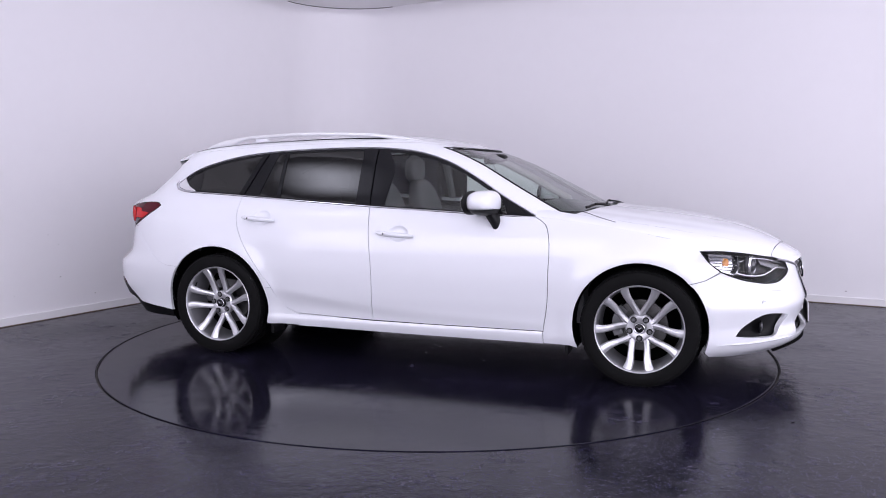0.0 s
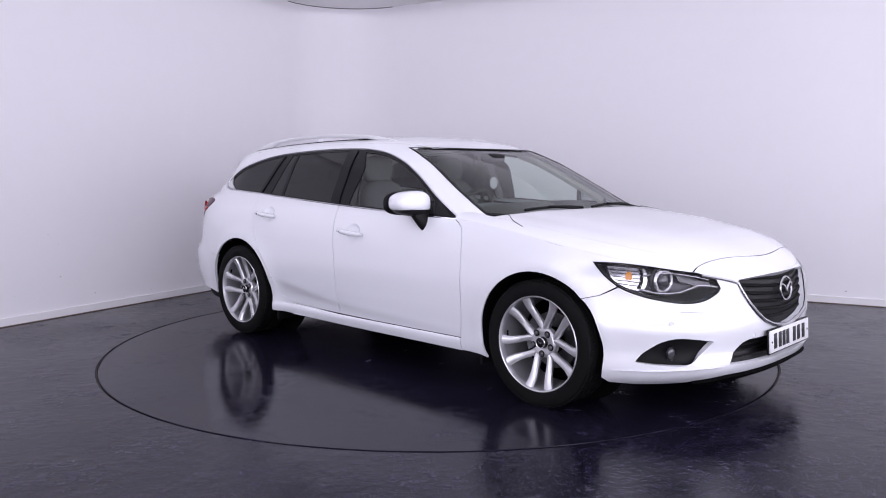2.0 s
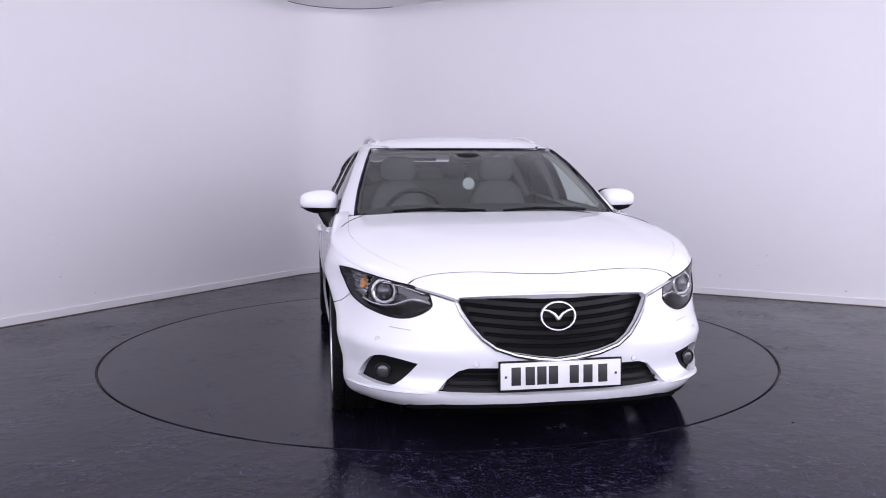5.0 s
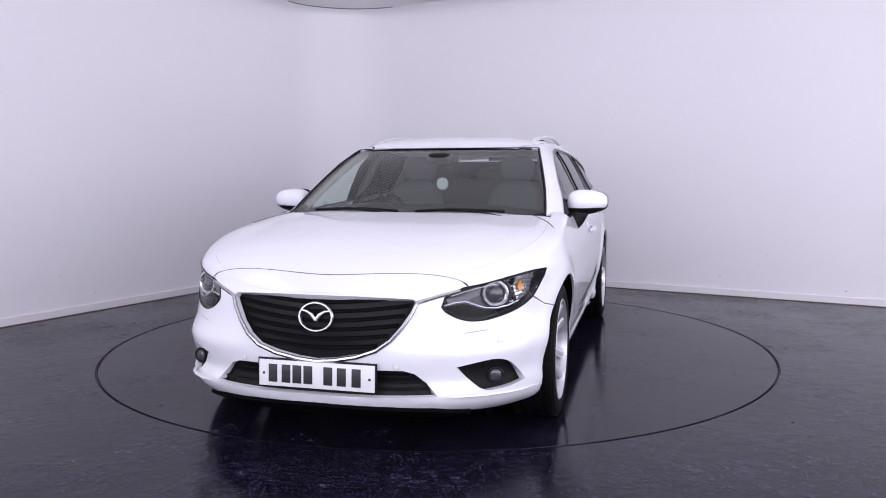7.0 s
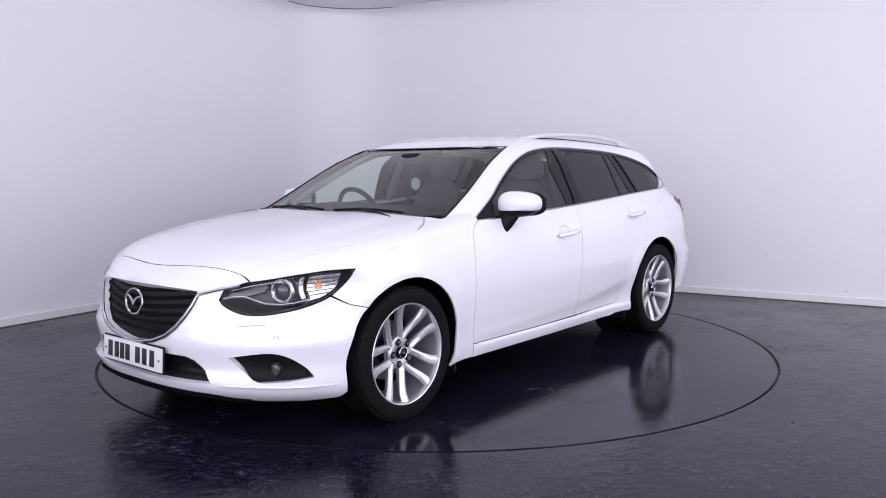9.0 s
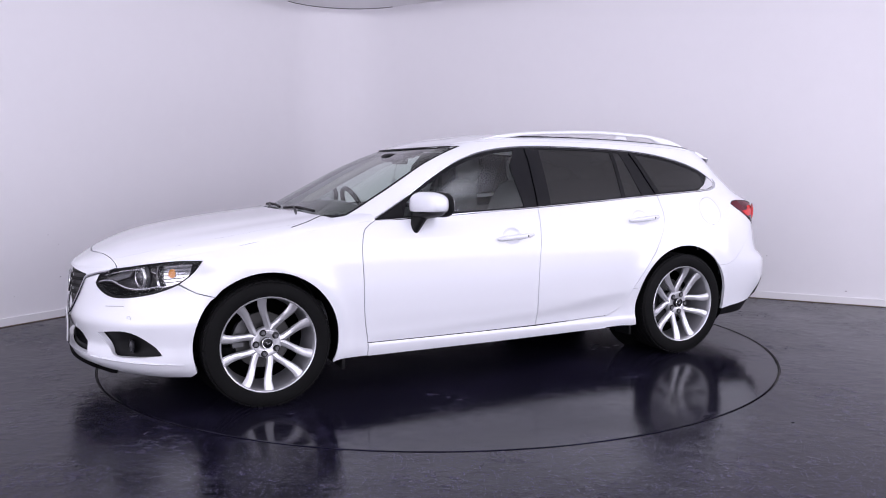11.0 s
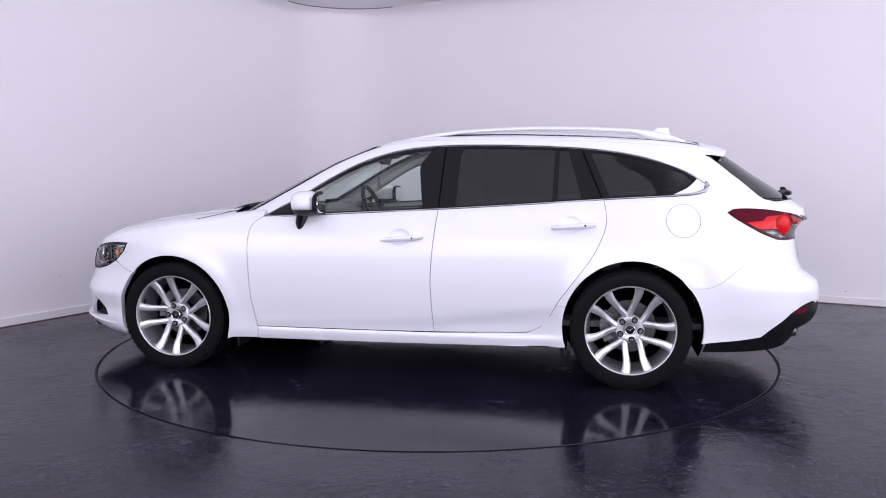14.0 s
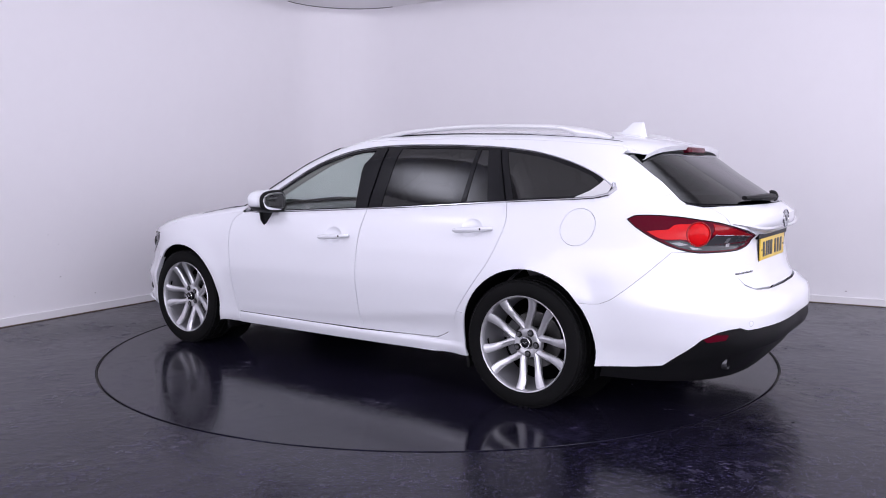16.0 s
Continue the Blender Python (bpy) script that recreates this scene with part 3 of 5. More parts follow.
def headlight_outline():
    inner = [(at_x(2.073, 0.724), 0.724), (at_y(0.522, 0.688), 0.688), (at_y(0.513, 0.650), 0.650), (at_y(0.545, 0.618), 0.618), (at_y(0.605, 0.590), 0.590), (at_y(0.67, 0.585), 0.585)]
    outer = [(at_x(x, z), z) for x, z in ((1.94, 0.604), (1.88, 0.622), (1.80, 0.658), (1.73, 0.715), (1.69, 0.771), (1.69, 0.771), (1.80, 0.770), (1.92, 0.755), (2.02, 0.734))]
    return curve2([inner[0]] + inner[1:] + outer + [inner[0]], 0.02)[:-1]


def taillight_outline():
    a = [(at_x(x, z), z) for x, z in ((-1.884, 0.982), (-1.91, 0.997), (-1.98, 1.002), (-2.10, 0.995), (-2.19, 0.981))]
    a += [(at_y(y, z, False), z) for y, z in ((0.655, 0.967), (0.58, 0.942), (0.47, 0.917), (0.35, 0.893), (0.35, 0.893), (0.388, 0.855), (0.46, 0.837), (0.534, 0.829), (0.64, 0.828))]
    b = [(at_x(x, z), z) for x, z in ((-2.185, 0.831), (-2.12, 0.848), (-2.06, 0.874), (-2.00, 0.906), (-1.932, 0.946))]
    return curve2(a + b, 0.02, closed=True)


def bonnet_pt(x, v, side=1):
    """The bonnet and wing tops: v from the centre line to the wing's crest."""
    zc = CREST(x)
    y = skin(at_x(x, zc), zc).y
    h = max(0.0, HOODLINE(x) - zc)
    dip = 0.005 * math.exp(-((v - 0.70) / 0.10) ** 2) * max(0, min(1, (2.05 - x) / 0.5))
    return Vector((x, y * v * side, zc + h * max(0.0, 1 - v ** 3.2) ** 0.58 - dip))


def roof_pt(x, v, side=1):
    zc = ROOFEDGE(x)
    S = at_x(x, zc, True)
    y = skin(S, zc, True).y
    k = min(1.0, max(0.0, (x - 0.06) / 0.16))
    h = max(0.0, ROOFLINE(x) - zc) * (1 - 0.62 * k * k * (3 - 2 * k))
    return Vector((x, y * v * side, zc + h * max(0.0, 1 - v ** 2.4) ** 0.6))


def sweep(a, b, n, ease=0):
    """Steps from a to b; ease draws them together towards b."""
    return [a + (b - a) * (math.sin(math.pi / 2 * k / n) if ease else k / n) for k in range(n + 1)]


def cross_grid(fn, xs, vs):
    """A sheet over both sides from a half-sheet function fn(x, v, side)."""
    allv = [-v for v in reversed(vs) if v > 0] + list(vs)
    return grid_bm(lambda x, v: fn(x, abs(v), 1 if v >= 0 else -1), xs, allv)


def emblem(parent, m, size, name="emblem"):
    """An oval ring with a swept wing bar across it."""
    ring = [(math.cos(a) * size, math.sin(a) * size * 0.80) for a in [2 * math.pi * k / 40 for k in range(40)]]
    bm = grid_bm(lambda k, j: (0.006 * math.sin(j * math.pi / 3), ring[k][0] * (1 + 0.09 * math.cos(j * math.pi / 3)), ring[k][1] * (1 + 0.09 * math.cos(j * math.pi / 3))),
                 range(40), range(7), close_u=True)
    for s in (-1, 1):
        q = tube_bm([(0.002, 0, -size * 0.20), (0.004, s * size * 0.25, size * 0.12), (0.004, s * size * 0.55, size * 0.30), (0.002, s * size * 0.90, size * 0.36)],
                    lambda t: size * (0.13 - 0.07 * t), 8, 0.6, up=(1, 0, 0))
        me = bpy.data.meshes.new("wing")
        q.to_mesh(me)
        q.free()
        bm.from_mesh(me)
    bmesh.ops.transform(bm, matrix=m, verts=bm.verts)
    return part(name, bm, SATIN, parent, "satin chrome oval badge")


def torus_bm(R, r, m, steps=36, sides=10, flat=1.0):
    """A ring in its own x=0 plane, facing along x."""
    bm = grid_bm(lambda i, j: (r * flat * math.sin(2 * math.pi * j / sides), (R + r * math.cos(2 * math.pi * j / sides)) * math.cos(2 * math.pi * i / steps), (R + r * math.cos(2 * math.pi * j / sides)) * math.sin(2 * math.pi * i / steps)),
                 range(steps), range(sides + 1), close_u=True)
    bmesh.ops.transform(bm, matrix=m, verts=bm.verts)
    return bm


def dome_bm(R, depth, m, rings=6, steps=24):
    """A shallow lens cap that bulges along x."""
    bm = grid_bm(lambda i, j: (depth * math.cos(math.pi / 2 * j / rings), R * math.sin(math.pi / 2 * j / rings) * math.cos(2 * math.pi * i / steps), R * math.sin(math.pi / 2 * j / rings) * math.sin(2 * math.pi * i / steps)),
                 range(steps), range(rings + 1), close_u=True)
    bmesh.ops.remove_doubles(bm, verts=bm.verts, dist=1e-5)
    bmesh.ops.transform(bm, matrix=m, verts=bm.verts)
    return bm


def aim(p, d):
    """A pose at p whose x axis points along d."""
    q = Vector(d).to_track_quat("X", "Z").to_matrix().to_4x4()
    return Matrix.Translation(p) @ q


# ---- body panels ----
def body_panels(root):
    body = part("inner_body", shell_bm(), BLACK, root, "dark inner shell behind the panels")
    for s in (1, -1):
        hl, tl = headlight_outline(), taillight_outline()
        crest = [(x, CREST(x) + 0.002) for x in (0.775, 0.9, 1.05, 1.2, 1.4, 1.55, 1.69)]
        fender = SX(crest)
        top = [(at_x(x, CREST(x) + 0.002), CREST(x) + 0.002) for x in (1.80, 1.92, 2.02, 2.07)]
        fender += top + [(at_x(2.07, 0.7255), 0.7255)] + SX([(2.02, 0.7355), (1.92, 0.7565), (1.80, 0.7715), (1.688, 0.773), (1.728, 0.715), (1.795, 0.657), (1.72, 0.612), (1.634, 0.590)])
        arch = [p for p in FARCH if p[0] < 1.63 or p[1] > 0.62]
        arch = [p for p in arch if p[0] < 1.628]
        fender += SX(arch) + SX([(0.985, 0.205), (0.828, 0.205)]) + SX(LINE_F[::-1])
        part("front_wing", panel(fender, low(s), 0.035), PAINT, root)
        door = SX(LINE_F + [(0.5, 0.277), (0.1, 0.276)] + LINE_B[::-1] + [(x, BELT(x)) for x in (-0.1, 0.1, 0.3, 0.5, 0.7)])
        fd = part("front_door", panel(door, low(s), 0.02, holes=[cup_ring(0.035, -0.205, 0.826)]), PAINT, root)
        door = SX(LINE_B + [(-0.5, 0.282)] + LINE_R[::-1] + [(x, BELT(x)) for x in (-1.1, -0.9, -0.7, -0.5)])
        rd = part("rear_door", panel(door, low(s), 0.02, holes=[cup_ring(-0.940, -1.178, 0.904)]), PAINT, root)
        sill = SX([(0.826, 0.277), (0.5, 0.275), (0.1, 0.274), (-0.262, 0.274), (-0.55, 0.281), (-0.80, 0.288), (-0.878, 0.325), (-0.935, 0.396), (-0.968, 0.46)] + [p for p in RARCH[::-1] if p[0] > -1.2 and p[1] < 0.457]
                  + [(-1.0, 0.215), (-0.5, 0.207), (0.0, 0.203), (0.45, 0.203), (0.826, 0.203)])
        part("sill_panel", panel(sill, low(s), 0.011, gap=0.0004), PAINT, root)
        # rear quarter with its lamp opening and filler cap
        quarter = SX([p for p in LINE_R if p[1] > 0.465]) + SX([(-0.969, 0.4612)]) + SX([p for p in RARCH if -1.66 < p[0] < -1.0 and p[1] > 0.44]) + SX(SEAM_RB[::-1])
        quarter += [(at_y(0.58, z, False), z) for z in (0.83,)] + [(at_y(0.60, 1.03, False), 1.03), (at_y(0.62, 1.036, False), 1.036), (at_y(0.66, 1.052, False), 1.052), (at_y(0.662, 1.075, False), 1.075), (at_y(0.660, 1.093, False), 1.093)]
        quarter += SX([(-1.95, BELT(-1.95) + 0.004), (-1.83, BELT(-1.83) + 0.004)] + [(x, BELT(x) - 0.0015) for x in (-1.7, -1.5, -1.35)])
        cap = [(at_x(-1.648 - 0.090 * math.cos(a), 0.938 + 0.090 * math.sin(a)), 0.938 + 0.090 * math.sin(a)) for a in [2 * math.pi * k / 36 for k in range(36)]]
        holes = [tl] + ([cap] if s > 0 else [])
        part("rear_quarter_panel", panel(quarter, low(s), 0.035, gap=0.0009, holes=holes), PAINT, root)
        if s > 0:
            part("filler_cap", panel(cap, low(s), 0.03, gap=0.001), PAINT, root)
        # white frame above the belt: pillars and roof side
        dlo = [(at_x(x, z, True), z) for x, z in DLO]
        edge = [(at_x(x, ROOFEDGE(x), True), ROOFEDGE(x)) for x in sweep(0.19, -1.80, 24)]
        ws = [(at_y(y, z, True, True), z) for y, z in ((0.768, 0.965), (0.755, 1.02), (0.732, 1.10), (0.702, 1.18), (0.668, 1.26), (0.630, 1.335), (0.616, 1.356))]
        rw = [(at_y(y, z, False, True), z) for y, z in ((0.652, 1.297), (0.650, 1.245), (0.645, 1.19), (0.648, 1.14), (0.657, 1.098))]
        bot = [(at_x(x, z, True), z) for x, z in [(x, BELT(x)) for x in (-2.0, -1.9, -1.7, -1.5, -1.3, -1.1, -0.9, -0.7, -0.5, -0.3, -0.1, 0.1, 0.3, 0.5, 0.72)]]
        part("roof_side_frame", panel(ws + edge + rw + bot, up(s), 0.03, gap=0.001, holes=[dlo]), PAINT, root)
        windows(root, s)
        # chrome line under the windows, round the rear tip
        line = [(0.80, 0.938)] + [(x, BELT(x) - 0.001) for x in sweep(0.76, -1.60, 40)] + [(-1.70, 1.080), (-1.765, 1.096), (-1.79, 1.125), (-1.778, 1.150)]
        pts = [skin(at_x(x, z, True), z, True, s) + Vector((0, s * 0.002, 0)) for x, z in line]
        part("chrome_strip", tube_bm(pts, lambda t: 0.0065 + (0.008 * max(0, (t - 0.9) / 0.1) if t < 0.985 else 0.003), 8, 0.8), CHROME, root, "chrome strip under the side windows")
        pts = [skin(at_x(x, z, True), z, True, s) + Vector((0, s * 0.001, 0)) for x, z in curve2([(x, z + 0.003) for x, z in DLO_TOP], 0.04)]
        part("chrome_strip", tube_bm(pts, 0.0042, 6), CHROME, root, "thin chrome strip over the side windows")
        door_handle(fd, 0.035, -0.205, 0.826, s)
        door_handle(rd, -0.940, -1.178, 0.904, s)
    # bonnet, nose strip, roof
    vs = sweep(0, 1, 30)
    seam = lambda v: 2.158 - 0.095 * v ** 2
    back = lambda v: 1.125 - 0.16 * v ** 2
    part("bonnet", cross_grid(lambda t, v, s: bonnet_pt(back(v) + (seam(v) - 0.0025 - back(v)) * t, v, s), sweep(0, 1, 40), [v * 0.8996 for v in vs]), PAINT, root, sharp=1.2)
    for s in (1, -1):
        part("wing_top", grid_bm(lambda t, v: bonnet_pt(0.775 + (seam(v) - 0.0015 - 0.775) * t, v, s), sweep(0, 1, 46), sweep(0.9004, 1.0, 10, 1)), PAINT, root, sharp=1.2)
    for s in (1, -1):
        line = [bonnet_pt(x, v, s) + Vector((0, 0, 0.0008)) for x, v in ((1.02, 0.80), (1.06, 0.83), (1.10, 0.87), (1.14, 0.90), (1.18, 0.92), (1.23, 0.94))]
        part("wing_seam", tube_bm(line, 0.0019, 6), GAP, root)
    part("nose_strip", cross_grid(lambda t, v, s: bonnet_pt(seam(v) + 0.0015 + (2.256 - seam(v)) * t, v, s), sweep(0, 1, 14, 1), vs), PAINT, root, sharp=1.2)
    part("cowl", cross_grid(lambda x, v, s: bonnet_pt(x, v, s) - Vector((0, 0, 0.022 + 0.02 * (1.05 - x))), sweep(0.70, 1.13, 10), sweep(0, 0.90, 14)), BLACK, root, "black plastic cowl below the windscreen")
    part("roof", cross_grid(roof_pt, sweep(-1.80, 0.224, 60), sweep(0, 1, 24, 1)), PAINT, root, sharp=1.2)
    front(root)
    rear(root)
    return body


def shell_bm():
    """Dark lining 20 mm inside the skin, open at the wheel arches."""
    bm = bmesh.new()
    for s in (1, -1):
        ss = sweep(0.0, 2.7 - XB + CAP, 130)
        rows = []
        for S in ss:
            col = []
            for k in range(15):
                p = skin(S, 0.21 + 0.04 * k, False, s)
                x = 2.7 - S if S < 2.7 - XB else p.x
                top = (CREST(p.x) if p.x > 0.8 else BELT(p.x)) - 0.03
                z = 0.21 + (top - 0.21) * k / 14
                p = skin(S, z, False, s)
                col.append(bm.verts.new((p.x * 0.985, p.y - s * 0.022 if abs(p.y) > 0.03 else p.y, z)))
            rows.append(col)
        for i in range(len(ss) - 1):
            for k in range(14):
                c = (rows[i][k].co + rows[i + 1][k + 1].co) / 2
                if all(math.hypot(c.x - ax, c.z - WHEEL_Z) > 0.40 for ax in AXLES) and not (abs(c.y) > 0.45 and c.x > 1.6 and 0.55 < c.z < 0.8):
                    bm.faces.new([rows[i][k], rows[i + 1][k], rows[i + 1][k + 1], rows[i][k + 1]])
    return bm


def windows(root, s):
    """Glass panes in a gloss black surround."""
    def band(x0t, x1t, x0b, x1b, m=0.016):
        n = 8
        lo = [(x0b + (x1b - x0b) * k / n, BELT(x0b + (x1b - x0b) * k / n) + 0.012) for k in range(n + 1)]
        hi = [(x1t + (x0t - x1t) * k / n, dlo_top(x1t + (x0t - x1t) * k / n) - m) for k in range(n + 1)]
        return [(at_x(x, z, True), z) for x, z in lo + hi]
    front_pane = [(0.60, BELT(0.60) + 0.012)] + [(x, BELT(x) + 0.012) for x in (0.4, 0.2, 0.0, -0.19)] + [(x, dlo_top(x) - 0.018) for x in (-0.215, -0.1, 0.0, 0.1, 0.2, 0.3, 0.4, 0.5, 0.56)]
    front_pane = [(at_x(x, z, True), z) for x, z in front_pane]
    rear_pane = band(-0.405, -0.945, -0.385, -0.935)
    small = band(-0.972, -1.02, -0.966, -1.10)
    quarter = [(-1.255, BELT(-1.255) + 0.014), (-1.4, 1.077), (-1.55, 1.086), (-1.62, 1.094), (-1.67, 1.115), (-1.712, 1.150), (-1.66, 1.190), (-1.573, 1.226), (-1.45, 1.265), (-1.35, 1.288), (-1.22, 1.310), (-1.145, 1.318)]
    quarter = [(at_x(x, z, True), z) for x, z in quarter]
    dlo = [(at_x(x, z, True), z) for x, z in DLO]
    panes = [front_pane, rear_pane, small, quarter]
    frame_ob = part("window_surround", panel(dlo, up(s), 0.04, gap=0.001, holes=panes, sink=0.003, flange=0.01), GLOSSBLACK, root, "gloss black window surround and pillars")
    for name, pane, mat, lab in (("front_side_window", front_pane, FRONTSIDE, "clear side glass"), ("rear_side_window", rear_pane, TINT, "dark privacy glass"),
                                 ("fixed_pane", small, TINT, "dark privacy glass"), ("quarter_window", quarter, TINT, "dark privacy glass")):
        part(name, panel(pane, up(s), 0.06, gap=-0.002, sink=0.006, flange=0), mat, root, lab)
    # dividing joints on the pillars, and the chrome moulding at the rear tip
    for xt, xb in ((-0.30, -0.285), (-1.10, -1.215)):
        pts = []
        for k in range(9):
            z = BELT(xb) + (dlo_top(xt) - 0.014 - BELT(xb)) * k / 8
            x = xb + (xt - xb) * k / 8
            pts.append(skin(at_x(x, z, True), z, True, s))
        part("pillar_joint", tube_bm(pts, 0.0035, 6, up=(1, 0, 0)), GAP, frame_ob)
    tip = [(-1.60, 1.080), (-1.70, 1.088), (-1.762, 1.106), (-1.770, 1.134), (-1.728, 1.166), (-1.715, 1.150), (-1.672, 1.113), (-1.625, 1.091)]
    part("chrome_moulding", panel([(at_x(x, z, True), z) for x, z in tip], up(s), 0.02, gap=0.0, sink=-0.002, flange=0.006), MOULD, root, "chrome moulding at the window tip")


def handle_cup(x0, x1, z, a, r=1.0):
    return 2.7 - (x0 + x1) / 2 - 0.018 + 0.066 * r * math.cos(a), z + 0.006 + 0.050 * r * math.sin(a)


def cup_ring(x0, x1, z):
    return [handle_cup(x0, x1, z, 2 * math.pi * k / 32) for k in range(32)]


def door_handle(door, x0, x1, z, s):
    xm = (x0 + x1) / 2
    base = skin(2.7 - xm, z, False, s)
    pts = []
    for k in range(13):
        t = k / 12
        x = x0 + (x1 - x0) * t
        zz = z - 0.008 + 0.018 * t
        off = 0.012 + 0.022 * math.sin(math.pi * min(1, max(0, t))) ** 0.5
        p = skin(2.7 - x, zz, False, s)
        pts.append((p.x, p.y + s * off, zz))
    grip = part("handle", tube_bm(pts, lambda t: 0.0185 * (0.6 + 0.45 * math.sin(math.pi * t) ** 0.4), 10, 0.8, up=(0, 0, 1)), PAINT, door, "white pull handle")
    # hollow behind the grip
    def dish(i, r):
        S, zz = handle_cup(x0, x1, z, 2 * math.pi * i / 32, r)
        p = skin(S, zz, False, s)
        return p - Vector((0, s * max(0.0016, 0.019 * (1 - r ** 3)), 0))
    part("handle_recess", grid_bm(dish, range(32), (1.06, 1.0, 0.97, 0.9, 0.8, 0.65, 0.45, 0.2, 0.01), close_u=True), PAINT, door, "shallow dished recess behind the handle", sharp=1.5)
    part("lock_button", dome_bm(0.006, 0.003, aim(Vector((x1 + 0.055, base.y + s * 0.045, z + 0.006)), (0, s, 0)), 3, 12), BLACK, grip)




# ---- front end ----
def mirror_outline(half):
    """A closed (S, z) outline over both sides from one half, listed from the top centre to the bottom centre."""
    return half + [(-S, z) for S, z in reversed(half) if abs(S) > 1e-6]


def both(S, z):
    return skin(abs(S), z, False, 1 if S >= 0 else -1)


def front(root):
    hl = headlight_outline()
    grille = mirror_outline([(0.0, 0.698)] + [(at_y(y, z), z) for y, z in ((0.15, 0.697), (0.30, 0.692), (0.405, 0.684), (0.418, 0.668), (0.40, 0.630), (0.365, 0.575), (0.32, 0.525), (0.265, 0.485), (0.18, 0.455), (0.08, 0.436))] + [(0.0, 0.428)])
    lower = mirror_outline([(0.0, 0.392)] + [(at_y(y, z), z) for y, z in ((0.15, 0.393), (0.30, 0.394), (0.372, 0.393), (0.415, 0.379), (0.46, 0.338), (0.507, 0.288), (0.40, 0.287), (0.25, 0.286))] + [(0.0, 0.286)])
    lip_top, lip_low = 0.222, 0.172
    outer = [(0.0, CREST(2.256) + 0.011)] + [(at_x(x, CREST(x) + 0.009), CREST(x) + 0.009) for x in (2.235, 2.225, 2.20, 2.18, 2.16, 2.14, 2.12, 2.10, 2.08)]
    # the lamp's inner and lower edge up to the wing seam
    cut = next(i for i, p in enumerate(hl) if p[0] > at_x(1.81, 0.65))
    outer += hl[0:cut] + SX(SEAM_FB) + SX([p for p in FARCH if p[0] > 1.636 and p[1] < 0.588][::-1]) + SX([(1.746, 0.178), (1.85, 0.172)]) + [(at_y(y, z), z) for y, z in ((0.74, 0.174), (0.64, 0.188), (0.55, 0.212), (0.3, 0.236))] + [(0.0, 0.240)]
    outer = mirror_outline(outer)
    holes = [grille, lower]
    for s in (1, -1):
        fog = curve2([(at_y(y, z) * s, z) for y, z in ((0.580, 0.402), (0.580, 0.402), (0.66, 0.416), (0.725, 0.420), (0.762, 0.402), (0.79, 0.358), (0.816, 0.302), (0.816, 0.302), (0.745, 0.292), (0.685, 0.297), (0.632, 0.335))], 0.02, closed=True)
        holes.append(fog)
    bumper = part("front_bumper", panel(outer, both, 0.026, holes=holes, flange=0.03), PAINT, root)
    part("chin_lip", panel(mirror_outline([(0.0, 0.246), (at_y(0.3, 0.243), 0.243), (at_y(0.48, 0.232), 0.232), (at_y(0.62, 0.205), 0.205), (at_y(0.50, 0.185), 0.185)] + [(0.0, 0.188)]), both, 0.03, sink=-0.016, flange=0.05), GAP, bumper, "black lower lip")
    # grille: dark backing, swept bars, chrome surround
    gr = part("grille", panel(grille, both, 0.03, gap=0, sink=0.055, flange=0), GAP, root, "black grille with swept bars")
    for i in range(6):
        z0 = 0.668 - i * 0.038
        for s in (1,):
            ymax = next((y for y in [0.41 - 0.01 * j for j in range(40)] if inside((at_y(y, z0 + 0.02 * (y / 0.4)), z0 + 0.02 * (y / 0.4)), grille)), 0.05)
            pts = []
            for k in range(25):
                y = (ymax - 0.012) * (k / 12 - 1)
                zz = z0 + 0.03 * (abs(y) / 0.4) ** 1.5
                p = skin(at_y(y, min(zz, 0.69)), min(zz, 0.69))
                pts.append((p.x - 0.028, y, zz))
            part("grille_bar", tube_bm(pts, 0.0085, 8, 0.5, up=(1, 0, 0.45)), GRILLEBAR, gr)
    surround = [(at_y(y, z), z) for y, z in ((0.575, 0.712), (0.50, 0.695), (0.42, 0.672), (0.403, 0.630), (0.367, 0.573), (0.322, 0.520), (0.265, 0.479), (0.18, 0.449), (0.08, 0.430))] + [(0.0, 0.423)]
    path = [skin(S, z, False, 1) for S, z in surround] + [skin(S, z, False, -1) for S, z in surround[-2::-1]]
    sm = []
    for a, b in zip(path, path[1:]):
        sm += [a + (b - a) * k / 3 for k in range(3)]
    part("chrome_surround", tube_bm([p + Vector((0.003, 0, 0)) for p in sm + [path[-1]]], lambda t: 0.0075 + 0.003 * math.sin(math.pi * t), 8, 0.8, up=(1, 0, 0)), SATIN, root, "satin chrome grille surround")
    lg = part("lower_grille", panel(lower, both, 0.04, gap=0, sink=0.05, flange=0), GAP, root, "black lower intake")
    for i in range(3):
        z = 0.312 + 0.026 * i
        ymax = 0.47 - 0.04 * i
        part("grille_bar", tube_bm([skin(at_y(y, z), z, False, 1 if y >= 0 else -1) - Vector((0.03, 0, 0)) for y in [-ymax + 2 * ymax * k / 20 for k in range(21)]], 0.006, 6, up=(1, 0, 0)), BLACK, lg)
    emblem(root, Matrix.Translation((NOSE(0.60) - 0.018, 0.0, 0.609)) @ pose(0, 0, 0, 0, -6, 0), 0.073)
    number_plate(root, Matrix.Translation((NOSE(0.36) + 0.028, 0.008, 0.366)) @ pose(0, 0, 0, 0, -3, 0), PLATE_W, "white front number plate with dark bars")
